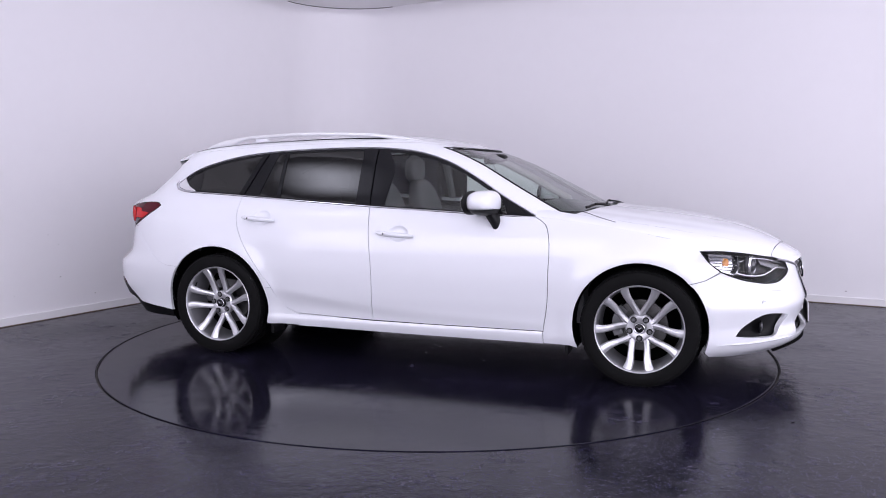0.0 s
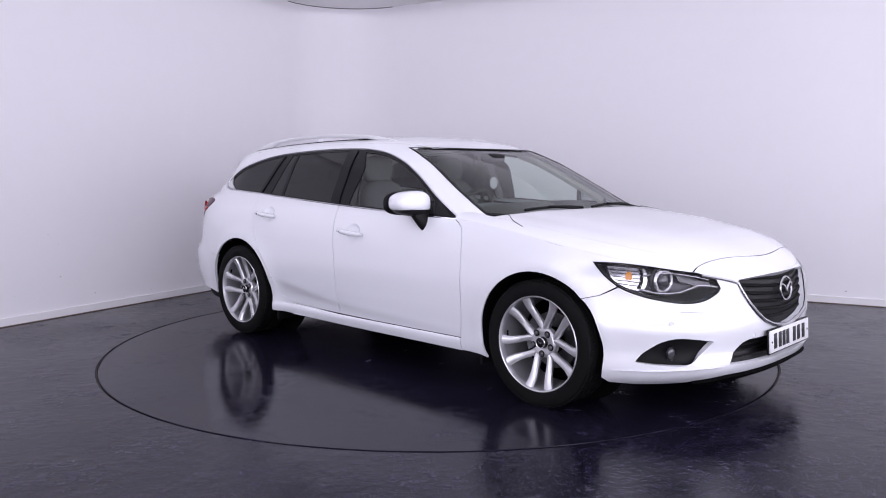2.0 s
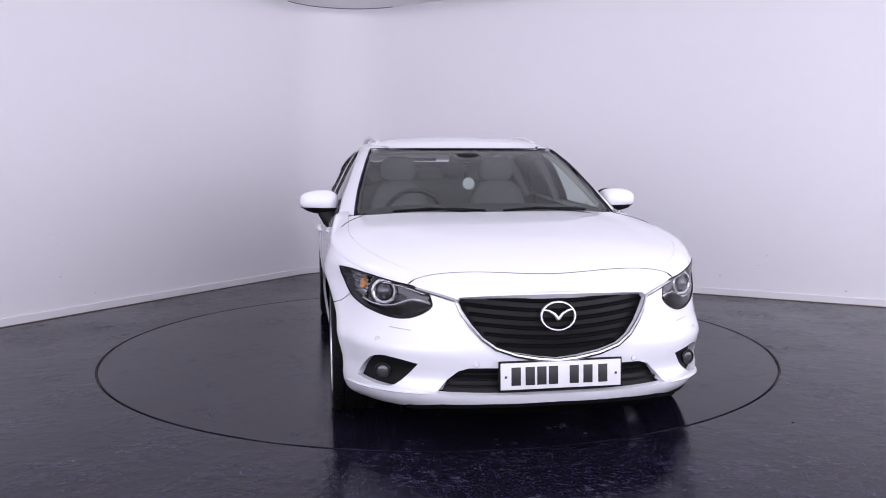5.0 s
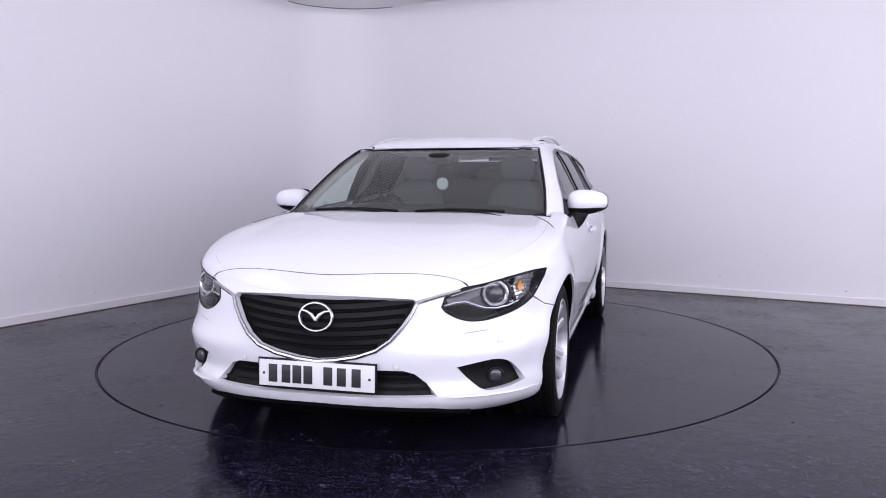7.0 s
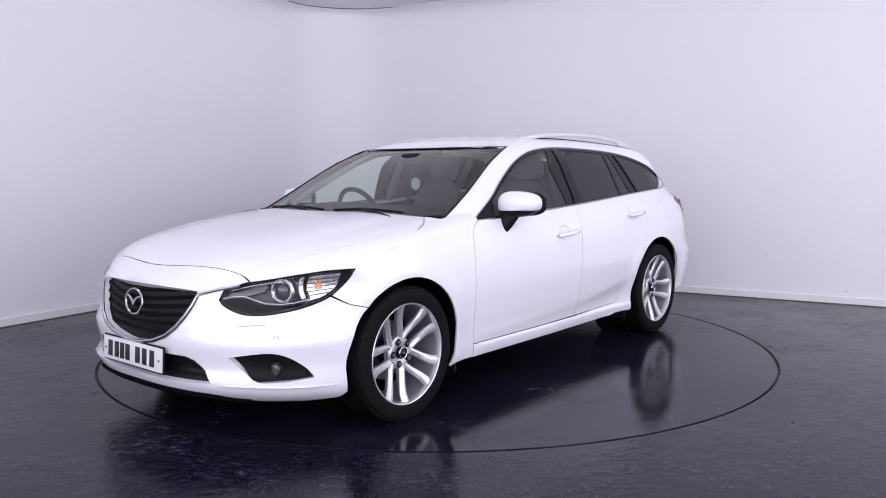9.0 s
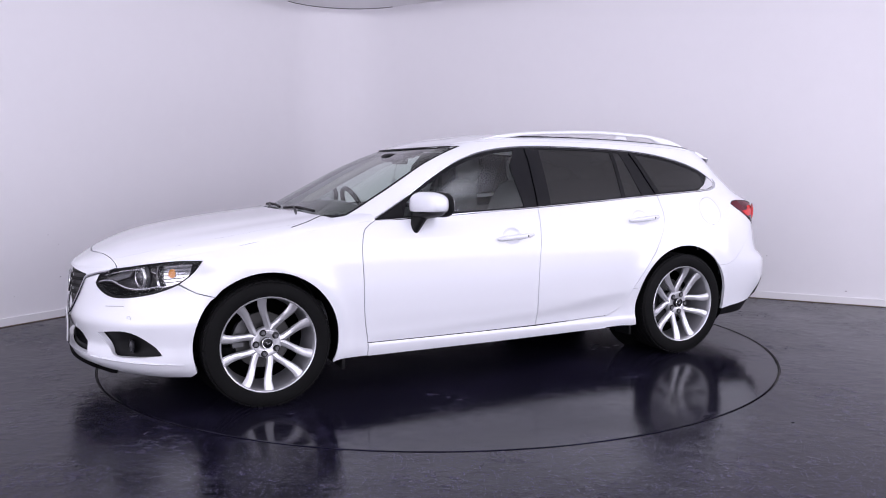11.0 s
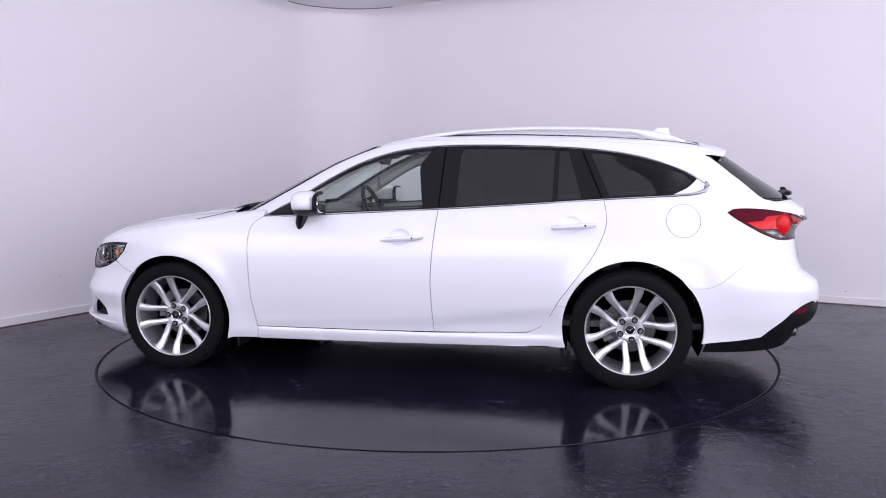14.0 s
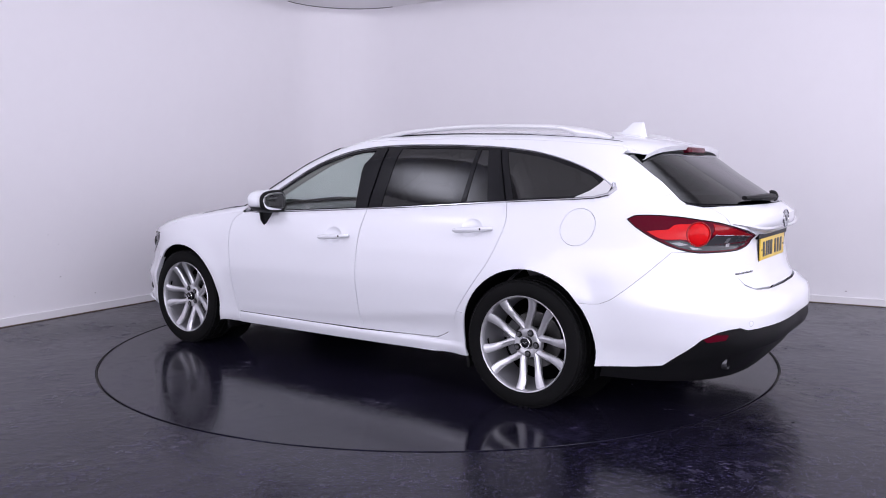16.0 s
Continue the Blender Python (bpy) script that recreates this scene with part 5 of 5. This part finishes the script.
def fittings(root):
    half = [(0.0, 1.366)] + [(at_y(y, z, True, True) - CENTRE(z), z) for y, z in ((0.3, 1.366), (0.57, 1.361), (0.616, 1.356), (0.630, 1.335), (0.668, 1.26), (0.702, 1.18), (0.732, 1.10), (0.755, 1.02), (0.765, 0.975), (0.5, 0.962))] + [(0.0, 0.958)]
    out = mirror_outline(half)
    scr = part("windscreen", panel(out, screen_both, 0.05, gap=0.006, sink=0.005, flange=0), SCREEN, root, "clear laminated windscreen")
    part("screen_band", panel(out, screen_both, 0.04, gap=0.0, sink=0.008, flange=0.012,
                              holes=[[(S * 0.968, 1.165 + (z - 1.165) * 0.955) for S, z in out]]), GLOSSBLACK, scr, "black ceramic edge band")
    part("sensor_housing", box_bm((0.155, 0.0, 1.328), (0.10, 0.16, 0.03), pose(0, 0, 0, 0, 24, 0), 0.01), BLACK, scr)
    pts = [skin(at_y(abs(y), 1.360, True, True), 1.360, True, 1 if y > 0 else -1) + Vector((-0.001, 0, -0.001)) for y in [-0.615 + 1.23 * k / 24 + 1e-4 for k in range(25)]]
    part("gasket", tube_bm(pts, 0.005, 6), BLACK, scr, "black rubber gasket")
    for s in (1, -1):
        pts = [skin(at_y(y, z, True, True), z, True, s) + Vector((0.0015, 0, 0)) for y, z in ((0.768, 0.965), (0.755, 1.02), (0.732, 1.10), (0.702, 1.18), (0.668, 1.26), (0.630, 1.335), (0.616, 1.356))]
        part("gasket", tube_bm(pts, 0.006, 6), BLACK, scr, "black rubber gasket")
    # disc that hangs behind the glass
    bm = lathe([(0.0, -0.003), (0.036, -0.003), (0.040, 0.0), (0.036, 0.003), (0.0, 0.003)], 28)
    bmesh.ops.transform(bm, matrix=pose(0.30, 0.012, 1.130, 0, 0, 90), verts=bm.verts)
    ch = part("hanging_disc", bm, DISC, root, "small white disc hanging from the mirror")
    part("cord", tube_bm([(0.30, 0.012, 1.17), (0.285, 0.008, 1.23), (0.27, 0.0, 1.27)], 0.0015, 5, up=(0, 1, 0)), BLACK, ch)
    part("sensor_housing", blob_bm((0.30, 0, 1.300), (0.07, 0.085, 0.030), 3.0), BLACK, root, "black sensor housing behind the glass")
    part("interior_mirror", box_bm((0.25, 0, 1.285), (0.03, 0.22, 0.055), pose(0, 0, 0, 0, -10, 0), 0.012), BLACK, root)
    for s in (1, -1):
        # roof rail: bar with two feet
        def rail_z(x):
            return spline([(-1.68, 1.388), (-1.55, 1.432), (-1.3, 1.462), (-0.85, 1.477), (-0.4, 1.463), (-0.15, 1.432), (0.03, 1.392)])(x)
        def rail_pt(x, k):
            """One closed section of the rail: a rounded blade that stands on the roof at both ends and clears it in the middle."""
            top = rail_z(x) - 0.001
            out = 0.540 + 0.022 * math.exp(-((x + 0.8) / 0.7) ** 2)
            seat_z = roof_pt(x, min(0.98, out / max(0.3, roof_pt(x, 1.0).y))).z - 0.006
            lift = min(1.0, max(0.0, (-0.20 - x) / 0.14)) * min(1.0, max(0.0, (x + 1.50) / 0.12))
            lift = lift * lift * (3 - 2 * lift)
            bottom = seat_z + (max(seat_z, top - 0.026) - seat_z) * lift
            mid = (top + bottom) / 2
            a = 2 * math.pi * k / 12
            ca, sa = math.cos(a), math.sin(a)
            return (x, s * (out + 0.016 * math.copysign(abs(ca) ** 0.7, ca)), mid + (top - bottom) / 2 * math.copysign(abs(sa) ** 0.7, sa))
        rail = part("roof_rail", grid_bm(lambda k, x: rail_pt(x, k), range(12), sweep(0.03, -1.68, 60), close_u=True), RAIL, root, "silver roof rail", sharp=0.9)
        # solid black bar stands in for the shade between rail and roof
        part("gap", tube_bm([(x, s * 0.550, ROOFEDGE(x) + 0.030) for x in sweep(-0.3, -1.42, 24)], 0.006, 6), BLACK, rail)
        # roof ditch seam
        q = [roof_pt(x, 0.90, s) + Vector((0, 0, 0.0005)) for x in sweep(-0.08, -1.74, 40)]
        part("roof_seam", tube_bm(q, 0.0022, 5), GAP, root)
        door_mirror(root, s)
        wiper(root, s)
    # shark-fin aerial
    bm = bmesh.new()
    rows = []
    for k in range(9):
        h = k / 8
        x0, x1 = -1.44 - 0.13 * h ** 0.75, -1.655 + 0.018 * h
        ring = []
        for j in range(16):
            a = 2 * math.pi * j / 16
            ring.append(bm.verts.new(((x0 + x1) / 2 + (x0 - x1) / 2 * math.cos(a), 0.032 * (1 - h) ** 0.7 * math.sin(a) + 0.003 * math.sin(a), 1.405 + 0.082 * h)))
        rows.append(ring)
    for a, b in zip(rows, rows[1:]):
        for j in range(16):
            bm.faces.new([a[j], a[(j + 1) % 16], b[(j + 1) % 16], b[j]])
    bm.faces.new(rows[-1])
    part("aerial_fin", bm, PAINT, root, "white shark-fin aerial")


DISC = plain("disc_white", (0.40, 0.40, 0.42), rough=0.4, grain=0.35, scale=220)
RAIL = plain("rail_silver", (0.74, 0.74, 0.76), rough=0.34, metal=0.45, grain=0.04)


def blob_bm(c, size, power=2.6, cut=None, steps=28, rings=16, shape=None):
    """A rounded block (superellipsoid), optionally reshaped point by point."""
    def sp(v, e):
        return math.copysign(abs(v) ** e, v)
    e = 2 / power
    bm = bmesh.new()
    rows = []
    for i in range(rings + 1):
        a = -math.pi / 2 + math.pi * i / rings
        row = []
        for j in range(steps):
            b = 2 * math.pi * j / steps
            p = Vector((sp(math.cos(a), e) * sp(math.cos(b), e), sp(math.cos(a), e) * sp(math.sin(b), e), sp(math.sin(a), e)))
            if shape:
                p = shape(p)
            row.append(bm.verts.new((c[0] + p.x * size[0], c[1] + p.y * size[1], c[2] + p.z * size[2])))
        rows.append(row)
    for a, b in zip(rows, rows[1:]):
        for j in range(steps):
            bm.faces.new([a[j], a[(j + 1) % steps], b[(j + 1) % steps], b[j]])
    bmesh.ops.remove_doubles(bm, verts=bm.verts, dist=1e-4)
    return bm


def door_mirror(root, s):
    def shape(p):
        # narrower and lower outboard, rounded towards the front
        o = (p.y * s + 1) / 2
        k = 1 - 0.28 * o ** 2
        x = p.x * (1.0 if p.x < 0 else 1.0 - 0.25 * o)
        return Vector((x - 0.25 * o, p.y, p.z * k + 0.08 * o))
    def cap(p):
        q = shape(p)
        return Vector((q.x, q.y, max(q.z, -0.42)))
    def base(p):
        q = shape(p)
        return Vector((q.x * 0.97, q.y * 0.97, min(q.z, -0.42)))
    c = (0.500, s * 0.962, 1.024)
    m = part("door_mirror", blob_bm(c, (0.088, 0.118, 0.077), 2.9, shape=cap), PAINT, root, "white door mirror on a black foot", sharp=0.9)
    part("lower_shell", blob_bm(c, (0.088, 0.118, 0.080), 2.9, shape=base), BLACK, m, "black lower shell", sharp=0.9)
    part("glass", blob_bm((0.398, s * 0.962, 1.026), (0.006, 0.100, 0.058), 3.2, shape=lambda p: Vector((p.x - 3.2 * (p.y * s + 1) / 2 * 1.0, p.y, p.z * (1 - 0.2 * ((p.y * s + 1) / 2) ** 2)))), MIRROR, m, "mirror glass")
    part("bezel", blob_bm((0.414, s * 0.962, 1.026), (0.015, 0.117, 0.074), 3.0, shape=lambda p: Vector((p.x - 1.3 * (p.y * s + 1) / 2, p.y, p.z * (1 - 0.2 * ((p.y * s + 1) / 2) ** 2)))), BLACK, m, "black bezel round the mirror glass", sharp=0.9)
    part("foot", tube_bm([(0.545, s * 0.872, 0.880), (0.54, s * 0.893, 0.915), (0.515, s * 0.915, 0.975)], lambda t: 0.040 + 0.020 * t, 12, 0.6, up=(1, 0, 0)), BLACK, m, "black mirror foot")
    tri = [(at_x(x, z, True), z) for x, z in ((0.72, 0.958), (0.60, 0.965), (0.60, 1.035))]
    part("mirror_triangle", panel(tri, up(s), 0.03, gap=0, sink=0.0, flange=0.01), BLACK, m)


MIRROR = plain("mirror_glass", (0.85, 0.85, 0.87), rough=0.02, metal=1.0)


def wiper(root, s):
    pts = []
    for k in range(9):
        y = (0.56 - 0.50 * k / 8) if s > 0 else (-0.04 - 0.52 * k / 8)
        z = 0.984 + 0.010 * math.sin(math.pi * k / 8)
        p = skin(at_y(max(abs(y), 0.001), z, True, True), z, True, 1 if y > 0 else -1)
        pts.append((p.x + 0.016, y, z + 0.006))
    w = part("wiper", tube_bm(pts, 0.007, 6, 1.2), BLACK, root, "black windscreen wiper")
    part("arm", tube_bm([(1.12, pts[0][1], 0.968), (1.09, pts[2][1], 0.990), (pts[5][0] + 0.01, pts[5][1], pts[5][2] + 0.006)], 0.007, 6), BLACK, w)


# ---- wheels ----
def tyre_bm(s):
    """A tyre with rounded shoulders and three grooves, outer face towards s."""
    prof = [(0.243, -0.100), (0.262, -0.108), (0.295, -0.113), (0.318, -0.106), (0.328, -0.092)]
    for g in (-0.055, 0.0, 0.055):
        prof += [(0.331, g - 0.008), (0.324, g - 0.006), (0.324, g + 0.006), (0.331, g + 0.008)]
    prof += [(0.328, 0.092), (0.318, 0.106), (0.295, 0.113), (0.262, 0.110), (0.250, 0.106), (0.243, 0.100)]
    return lathe(prof, 72)


def wheel(root, x, s, hub_y, turn=0):
    bm = tyre_bm(s)
    w = part("wheel", rim_bm(), ALLOY, root, "silver alloy wheel with five twin spokes", sharp=0.5)
    w.matrix_basis = pose(x, s * (hub_y - 0.075), 0.327 if x > 0 else 0.332, 0, 0, 0 if s > 0 else 180) @ pose(0, 0, 0, 0, -turn, 0)
    tyre = part("tyre", bm, RUBBER, w, "black road tyre", sharp=0.5)
    # tread blocks at the shoulders
    bm = bmesh.new()
    for k in range(60):
        a = 2 * math.pi * k / 60
        for y in (-0.084, 0.084):
            add_box(bm, (0.3275 * math.cos(a), y, 0.3275 * math.sin(a)), (0.008, 0.026, 0.026), Matrix.Rotation(-a, 4, "Y"))
    tagged(part("tread", bm, RUBBER, tyre, smooth=False), kind="stuff")
    for k in range(5):
        c = math.radians(270 + 72 * k)
        for d in (-1, 1):
            part("spoke", spoke_bm(c, d), ALLOY, w, sharp=0.6)
    part("barrel", lathe([(0.237, 0.080), (0.230, 0.02), (0.222, -0.06), (0.224, -0.095), (0.247, -0.10)], 72), BARREL, w, "silver inner barrel")
    hub = lathe([(0.0, 0.050), (0.034, 0.050), (0.052, 0.058), (0.068, 0.056), (0.079, 0.046), (0.083, 0.02), (0.06, 0.0)], 40)
    part("hub", hub, ALLOY, w, sharp=0.6)
    part("centre_cap", lathe([(0.0, 0.0735), (0.022, 0.073), (0.029, 0.070), (0.031, 0.050)], 28), GLOSSBLACK, w, "dark centre cap")
    for d in (-1, 1):
        part("cap_mark", tube_bm([(0.0, 0.0745, -0.004), (d * 0.007, 0.0745, 0.004), (d * 0.016, 0.0742, 0.007)], lambda t: 0.0028 - 0.0014 * t, 6, up=(0, 1, 0)), CHROME, w)
    part("cap_ring", lathe([(0.024, 0.0745), (0.027, 0.076), (0.030, 0.0735)], 28), CHROME, w)
    for k in range(5):
        a = math.radians(270 + 72 * k)
        # flat black disc: shade of the bolt recess put in as colour
        well = lathe([(0.0, 0.0595), (0.016, 0.060), (0.018, 0.0605)], 16)
        bmesh.ops.translate(well, vec=(0.058 * math.cos(a), 0, 0.058 * math.sin(a)), verts=well.verts)
        part("bolt_well_shade", well, BLACK, w)
        nut = lathe([(0.0, 0.071), (0.009, 0.071), (0.0125, 0.067), (0.0125, 0.055)], 6)
        bmesh.ops.translate(nut, vec=(0.058 * math.cos(a), 0, 0.058 * math.sin(a)), verts=nut.verts)
        part("wheel_nut", nut, ALLOY_DARK, w)
    part("brake_disc", lathe([(0.07, -0.045), (0.148, -0.045), (0.150, -0.048), (0.150, -0.066), (0.07, -0.066)], 48), STEELDISC, w)
    bm = bmesh.new()
    for k in range(7):
        a = math.radians(-30 + 10 * k + 10)
        add_box(bm, (0.135 * math.cos(a), -0.045, 0.135 * math.sin(a)), (0.055, 0.05, 0.028), Matrix.Rotation(-a, 4, "Y"))
    part("brake_caliper", bm, ALLOY_DARK, w, smooth=False)
    v = box_bm((0, 0, 0), (0.004, 0.01, 0.03))
    bmesh.ops.translate(v, vec=(0.226, 0.062, 0.02), verts=v.verts)
    part("valve", v, BLACK, w)
    return w


def rim_bm():
    return lathe([(0.247, 0.098), (0.250, 0.106), (0.247, 0.110), (0.243, 0.108), (0.240, 0.100), (0.238, 0.088), (0.237, 0.080)], 72)


def spoke_bm(c, d):
    """One blade of a twin spoke, from the hub out to the rim, bowed and tapered."""
    bm, rings = bmesh.new(), []
    for k in range(11):
        t = k / 10
        r = 0.066 + (0.241 - 0.066) * t
        a = c + d * math.radians(15.0 + 17.0 * (1 - t) ** 2.7 - 1.2 * math.sin(math.pi * t ** 2))
        # half width, front face height, depth
        hw = 0.0195 - 0.0025 * math.sin(math.pi * t) + 0.0065 * t ** 1.6
        yf = 0.052 + 0.046 * t ** 1.3
        dp = 0.036 - 0.006 * t
        mid = Vector((r * math.cos(a), yf, r * math.sin(a)))
        tn = Vector((-math.sin(a), 0, math.cos(a)))
        pts = [(-hw * 0.8, -dp), (-hw, -0.011), (-hw * 0.72, -0.003), (d * hw * 0.15, 0.0012), (hw * 0.72, -0.003), (hw, -0.011), (hw * 0.8, -dp)]
        rings.append([bm.verts.new(mid + tn * u + Vector((0, v, 0))) for u, v in pts])
    for p, q in zip(rings, rings[1:]):
        for j in range(7):
            bm.faces.new([p[j], p[(j + 1) % 7], q[(j + 1) % 7], q[j]])
    bm.faces.new(rings[0][::-1])
    bm.faces.new(rings[-1])
    bmesh.ops.recalc_face_normals(bm, faces=bm.faces)
    return bm


def wheels_and_underside(root):
    for x, hy in ((1.375, 0.886), (-1.375, 0.912)):
        for s in (1, -1):
            wheel(root, x, s, hy, {(1, 1): 15, (1, -1): 0, (-1, 1): -10, (-1, -1): 26}[(1 if x > 0 else -1, s)])
            R_ = ARCH_R + (0.005 if x > 0 else 0.017)
            cx = x if x > 0 else x - 0.01

            def lin(a, k):
                x_, z_ = cx + R_ * math.cos(a), WHEEL_Z - 0.004 + R_ * math.sin(a)
                y_ = skin(at_x(x_, max(0.18, z_)), max(0.18, z_)).y
                return (x_, s * (y_ - (0.006, 0.012, 0.31)[k]), z_)
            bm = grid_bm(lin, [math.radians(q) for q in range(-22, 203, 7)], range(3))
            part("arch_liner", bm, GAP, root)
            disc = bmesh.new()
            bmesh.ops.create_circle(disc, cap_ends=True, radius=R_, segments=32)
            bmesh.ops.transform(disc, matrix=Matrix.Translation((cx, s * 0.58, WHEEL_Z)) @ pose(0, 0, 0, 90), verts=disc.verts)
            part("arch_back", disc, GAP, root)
    part("underbody", box_bm((-0.05, 0, 0.24), (4.1, 1.16, 0.10), bevel=0.03), BLACK, root, "dark underbody")
    part("floor_pan", box_bm((0.0, 0, 0.235), (1.95, 1.66, 0.07), bevel=0.02), BLACK, root)
    for s in (1, -1):
        part("mud_flap", box_bm((0.965, s * 0.80, 0.185), (0.02, 0.16, 0.08), bevel=0.005), BLACK, root)
        part("rear_flap", box_bm((-1.0, s * 0.80, 0.19), (0.02, 0.14, 0.09), bevel=0.005), BLACK, root)
    part("silencer", blob_bm((-2.02, 0, 0.235), (0.16, 0.62, 0.07), 3.5), BLACK, root)


# ---- cabin ----
def cabin(root):
    part("cabin_floor", box_bm((-0.4, 0, 0.33), (2.9, 1.5, 0.04), bevel=0.01), INNER, root)
    part("bulkhead", box_bm((1.02, 0, 0.62), (0.04, 1.5, 0.6), bevel=0.01), INNER, root)
    part("dashboard", blob_bm((0.76, 0, 0.875), (0.26, 0.76, 0.115), 3.2), INNER, root, "dark grey dashboard", sharp=0.9)
    part("binnacle", blob_bm((0.60, -0.37, 0.965), (0.11, 0.17, 0.05), 2.6), INNER, root)
    part("headlining", cross_grid(lambda x, v, s: roof_pt(x, v * 0.93, s) - Vector((0, 0, 0.028)), sweep(-1.76, 0.10, 16), sweep(0, 1, 8)), LINING, root, "pale headlining")
    st = part("steering_wheel", torus_bm(0.178, 0.016, aim((0.44, -0.37, 0.93), (-1, 0, 0.42))), BLACK, root, "black steering wheel on the driver's side")
    part("steering_boss", blob_bm((0.465, -0.37, 0.92), (0.04, 0.085, 0.065), 2.6), BLACK, st)
    for s in (1, -1):
        part("spoke_bar", tube_bm([(0.46, -0.37, 0.92), (0.44, -0.37 + s * 0.17, 0.93)], 0.016, 8), BLACK, st)
    for y in (-0.37, 0.37):
        seat = part("front_seat", blob_bm((-0.02, y, 0.52), (0.28, 0.26, 0.12), 3.2), SEAT, root, "charcoal front seat")
        def lean(p):
            return Vector((p.x - 1.9 * (p.z + 1) / 2, p.y * (1 - 0.16 * (p.z + 1) / 2), p.z))
        part("backrest", blob_bm((-0.26, y, 0.82), (0.085, 0.25, 0.33), 3.0, shape=lean), SEAT, seat)
        part("headrest", blob_bm((-0.46, y, 1.225), (0.055, 0.135, 0.095), 2.8), SEAT, seat)
        for k in (-0.06, 0.06):
            part("headrest_post", tube_bm([(-0.435, y + k, 1.10), (-0.45, y + k, 1.18)], 0.008, 6, up=(0, 1, 0)), CHROME, seat)
    bench = part("rear_seat", blob_bm((-0.92, 0, 0.56), (0.26, 0.66, 0.12), 3.5), SEAT, root, "charcoal rear bench")
    part("backrest", blob_bm((-1.27, 0, 0.84), (0.10, 0.66, 0.31), 3.5), SEAT, bench)
    for y in (-0.42, 0.0, 0.42):
        part("headrest", blob_bm((-1.33, y, 1.175), (0.05, 0.12, 0.07), 2.8), SEAT, bench)
    part("load_cover", box_bm((-1.80, 0, 0.98), (0.80, 1.30, 0.02), bevel=0.005), INNER, root)
    for s in (1, -1):
        part("door_card", grid_bm(lambda x, z: skin(2.7 - x, z, False, s) - Vector((0, s * 0.055, 0)), sweep(0.85, -0.93, 16), [0.35, 0.5, 0.65, 0.8, 0.93]), INNER, root)
        part("load_side_trim", grid_bm(lambda x, z: skin(2.7 - x, z, False, s) - Vector((0, s * 0.055, 0)), sweep(-0.93, -1.9, 12), [0.76, 0.84, 0.93]), INNER, root)
        pts = [skin(at_x(x, z, True), z, True, s) - Vector((0.02, s * 0.045, 0.01)) for x, z in ((0.70, 1.0), (0.55, 1.09), (0.40, 1.18), (0.21, 1.285), (0.05, 1.345))]
        part("pillar_trim", tube_bm(pts, 0.028, 8), LINING, root)
        for x, x2 in ((-0.30, -0.31), (-1.12, -1.16)):
            pts = [skin(at_x(x + (x2 - x) * k / 4, 1.0 + 0.078 * k, True), 1.0 + 0.078 * k, True, s) - Vector((0, s * 0.055, 0)) for k in range(5)]
            part("pillar_trim", tube_bm(pts, 0.030, 8, up=(1, 0, 0)), INNER, root)
        part("seat_belt", tube_bm([(-0.34, s * 0.60, 1.25), (-0.36, s * 0.66, 0.95), (-0.38, s * 0.70, 0.6)], 0.016, 6, 0.2), BLACK, root)


car = tagged(new("car"), "white estate car with silver alloy wheels, parked on the turntable", "car")
body_panels(car)
fittings(car)
wheels_and_underside(car)
cabin(car)


def motions():
    rows = [(t, pose(0, 0, 0, 0, 0, a)) for t, a in TURN]
    walk(table, rows)
    walk(car, [(t, m @ Matrix.Translation(OFF)) for t, m in rows])


motions()
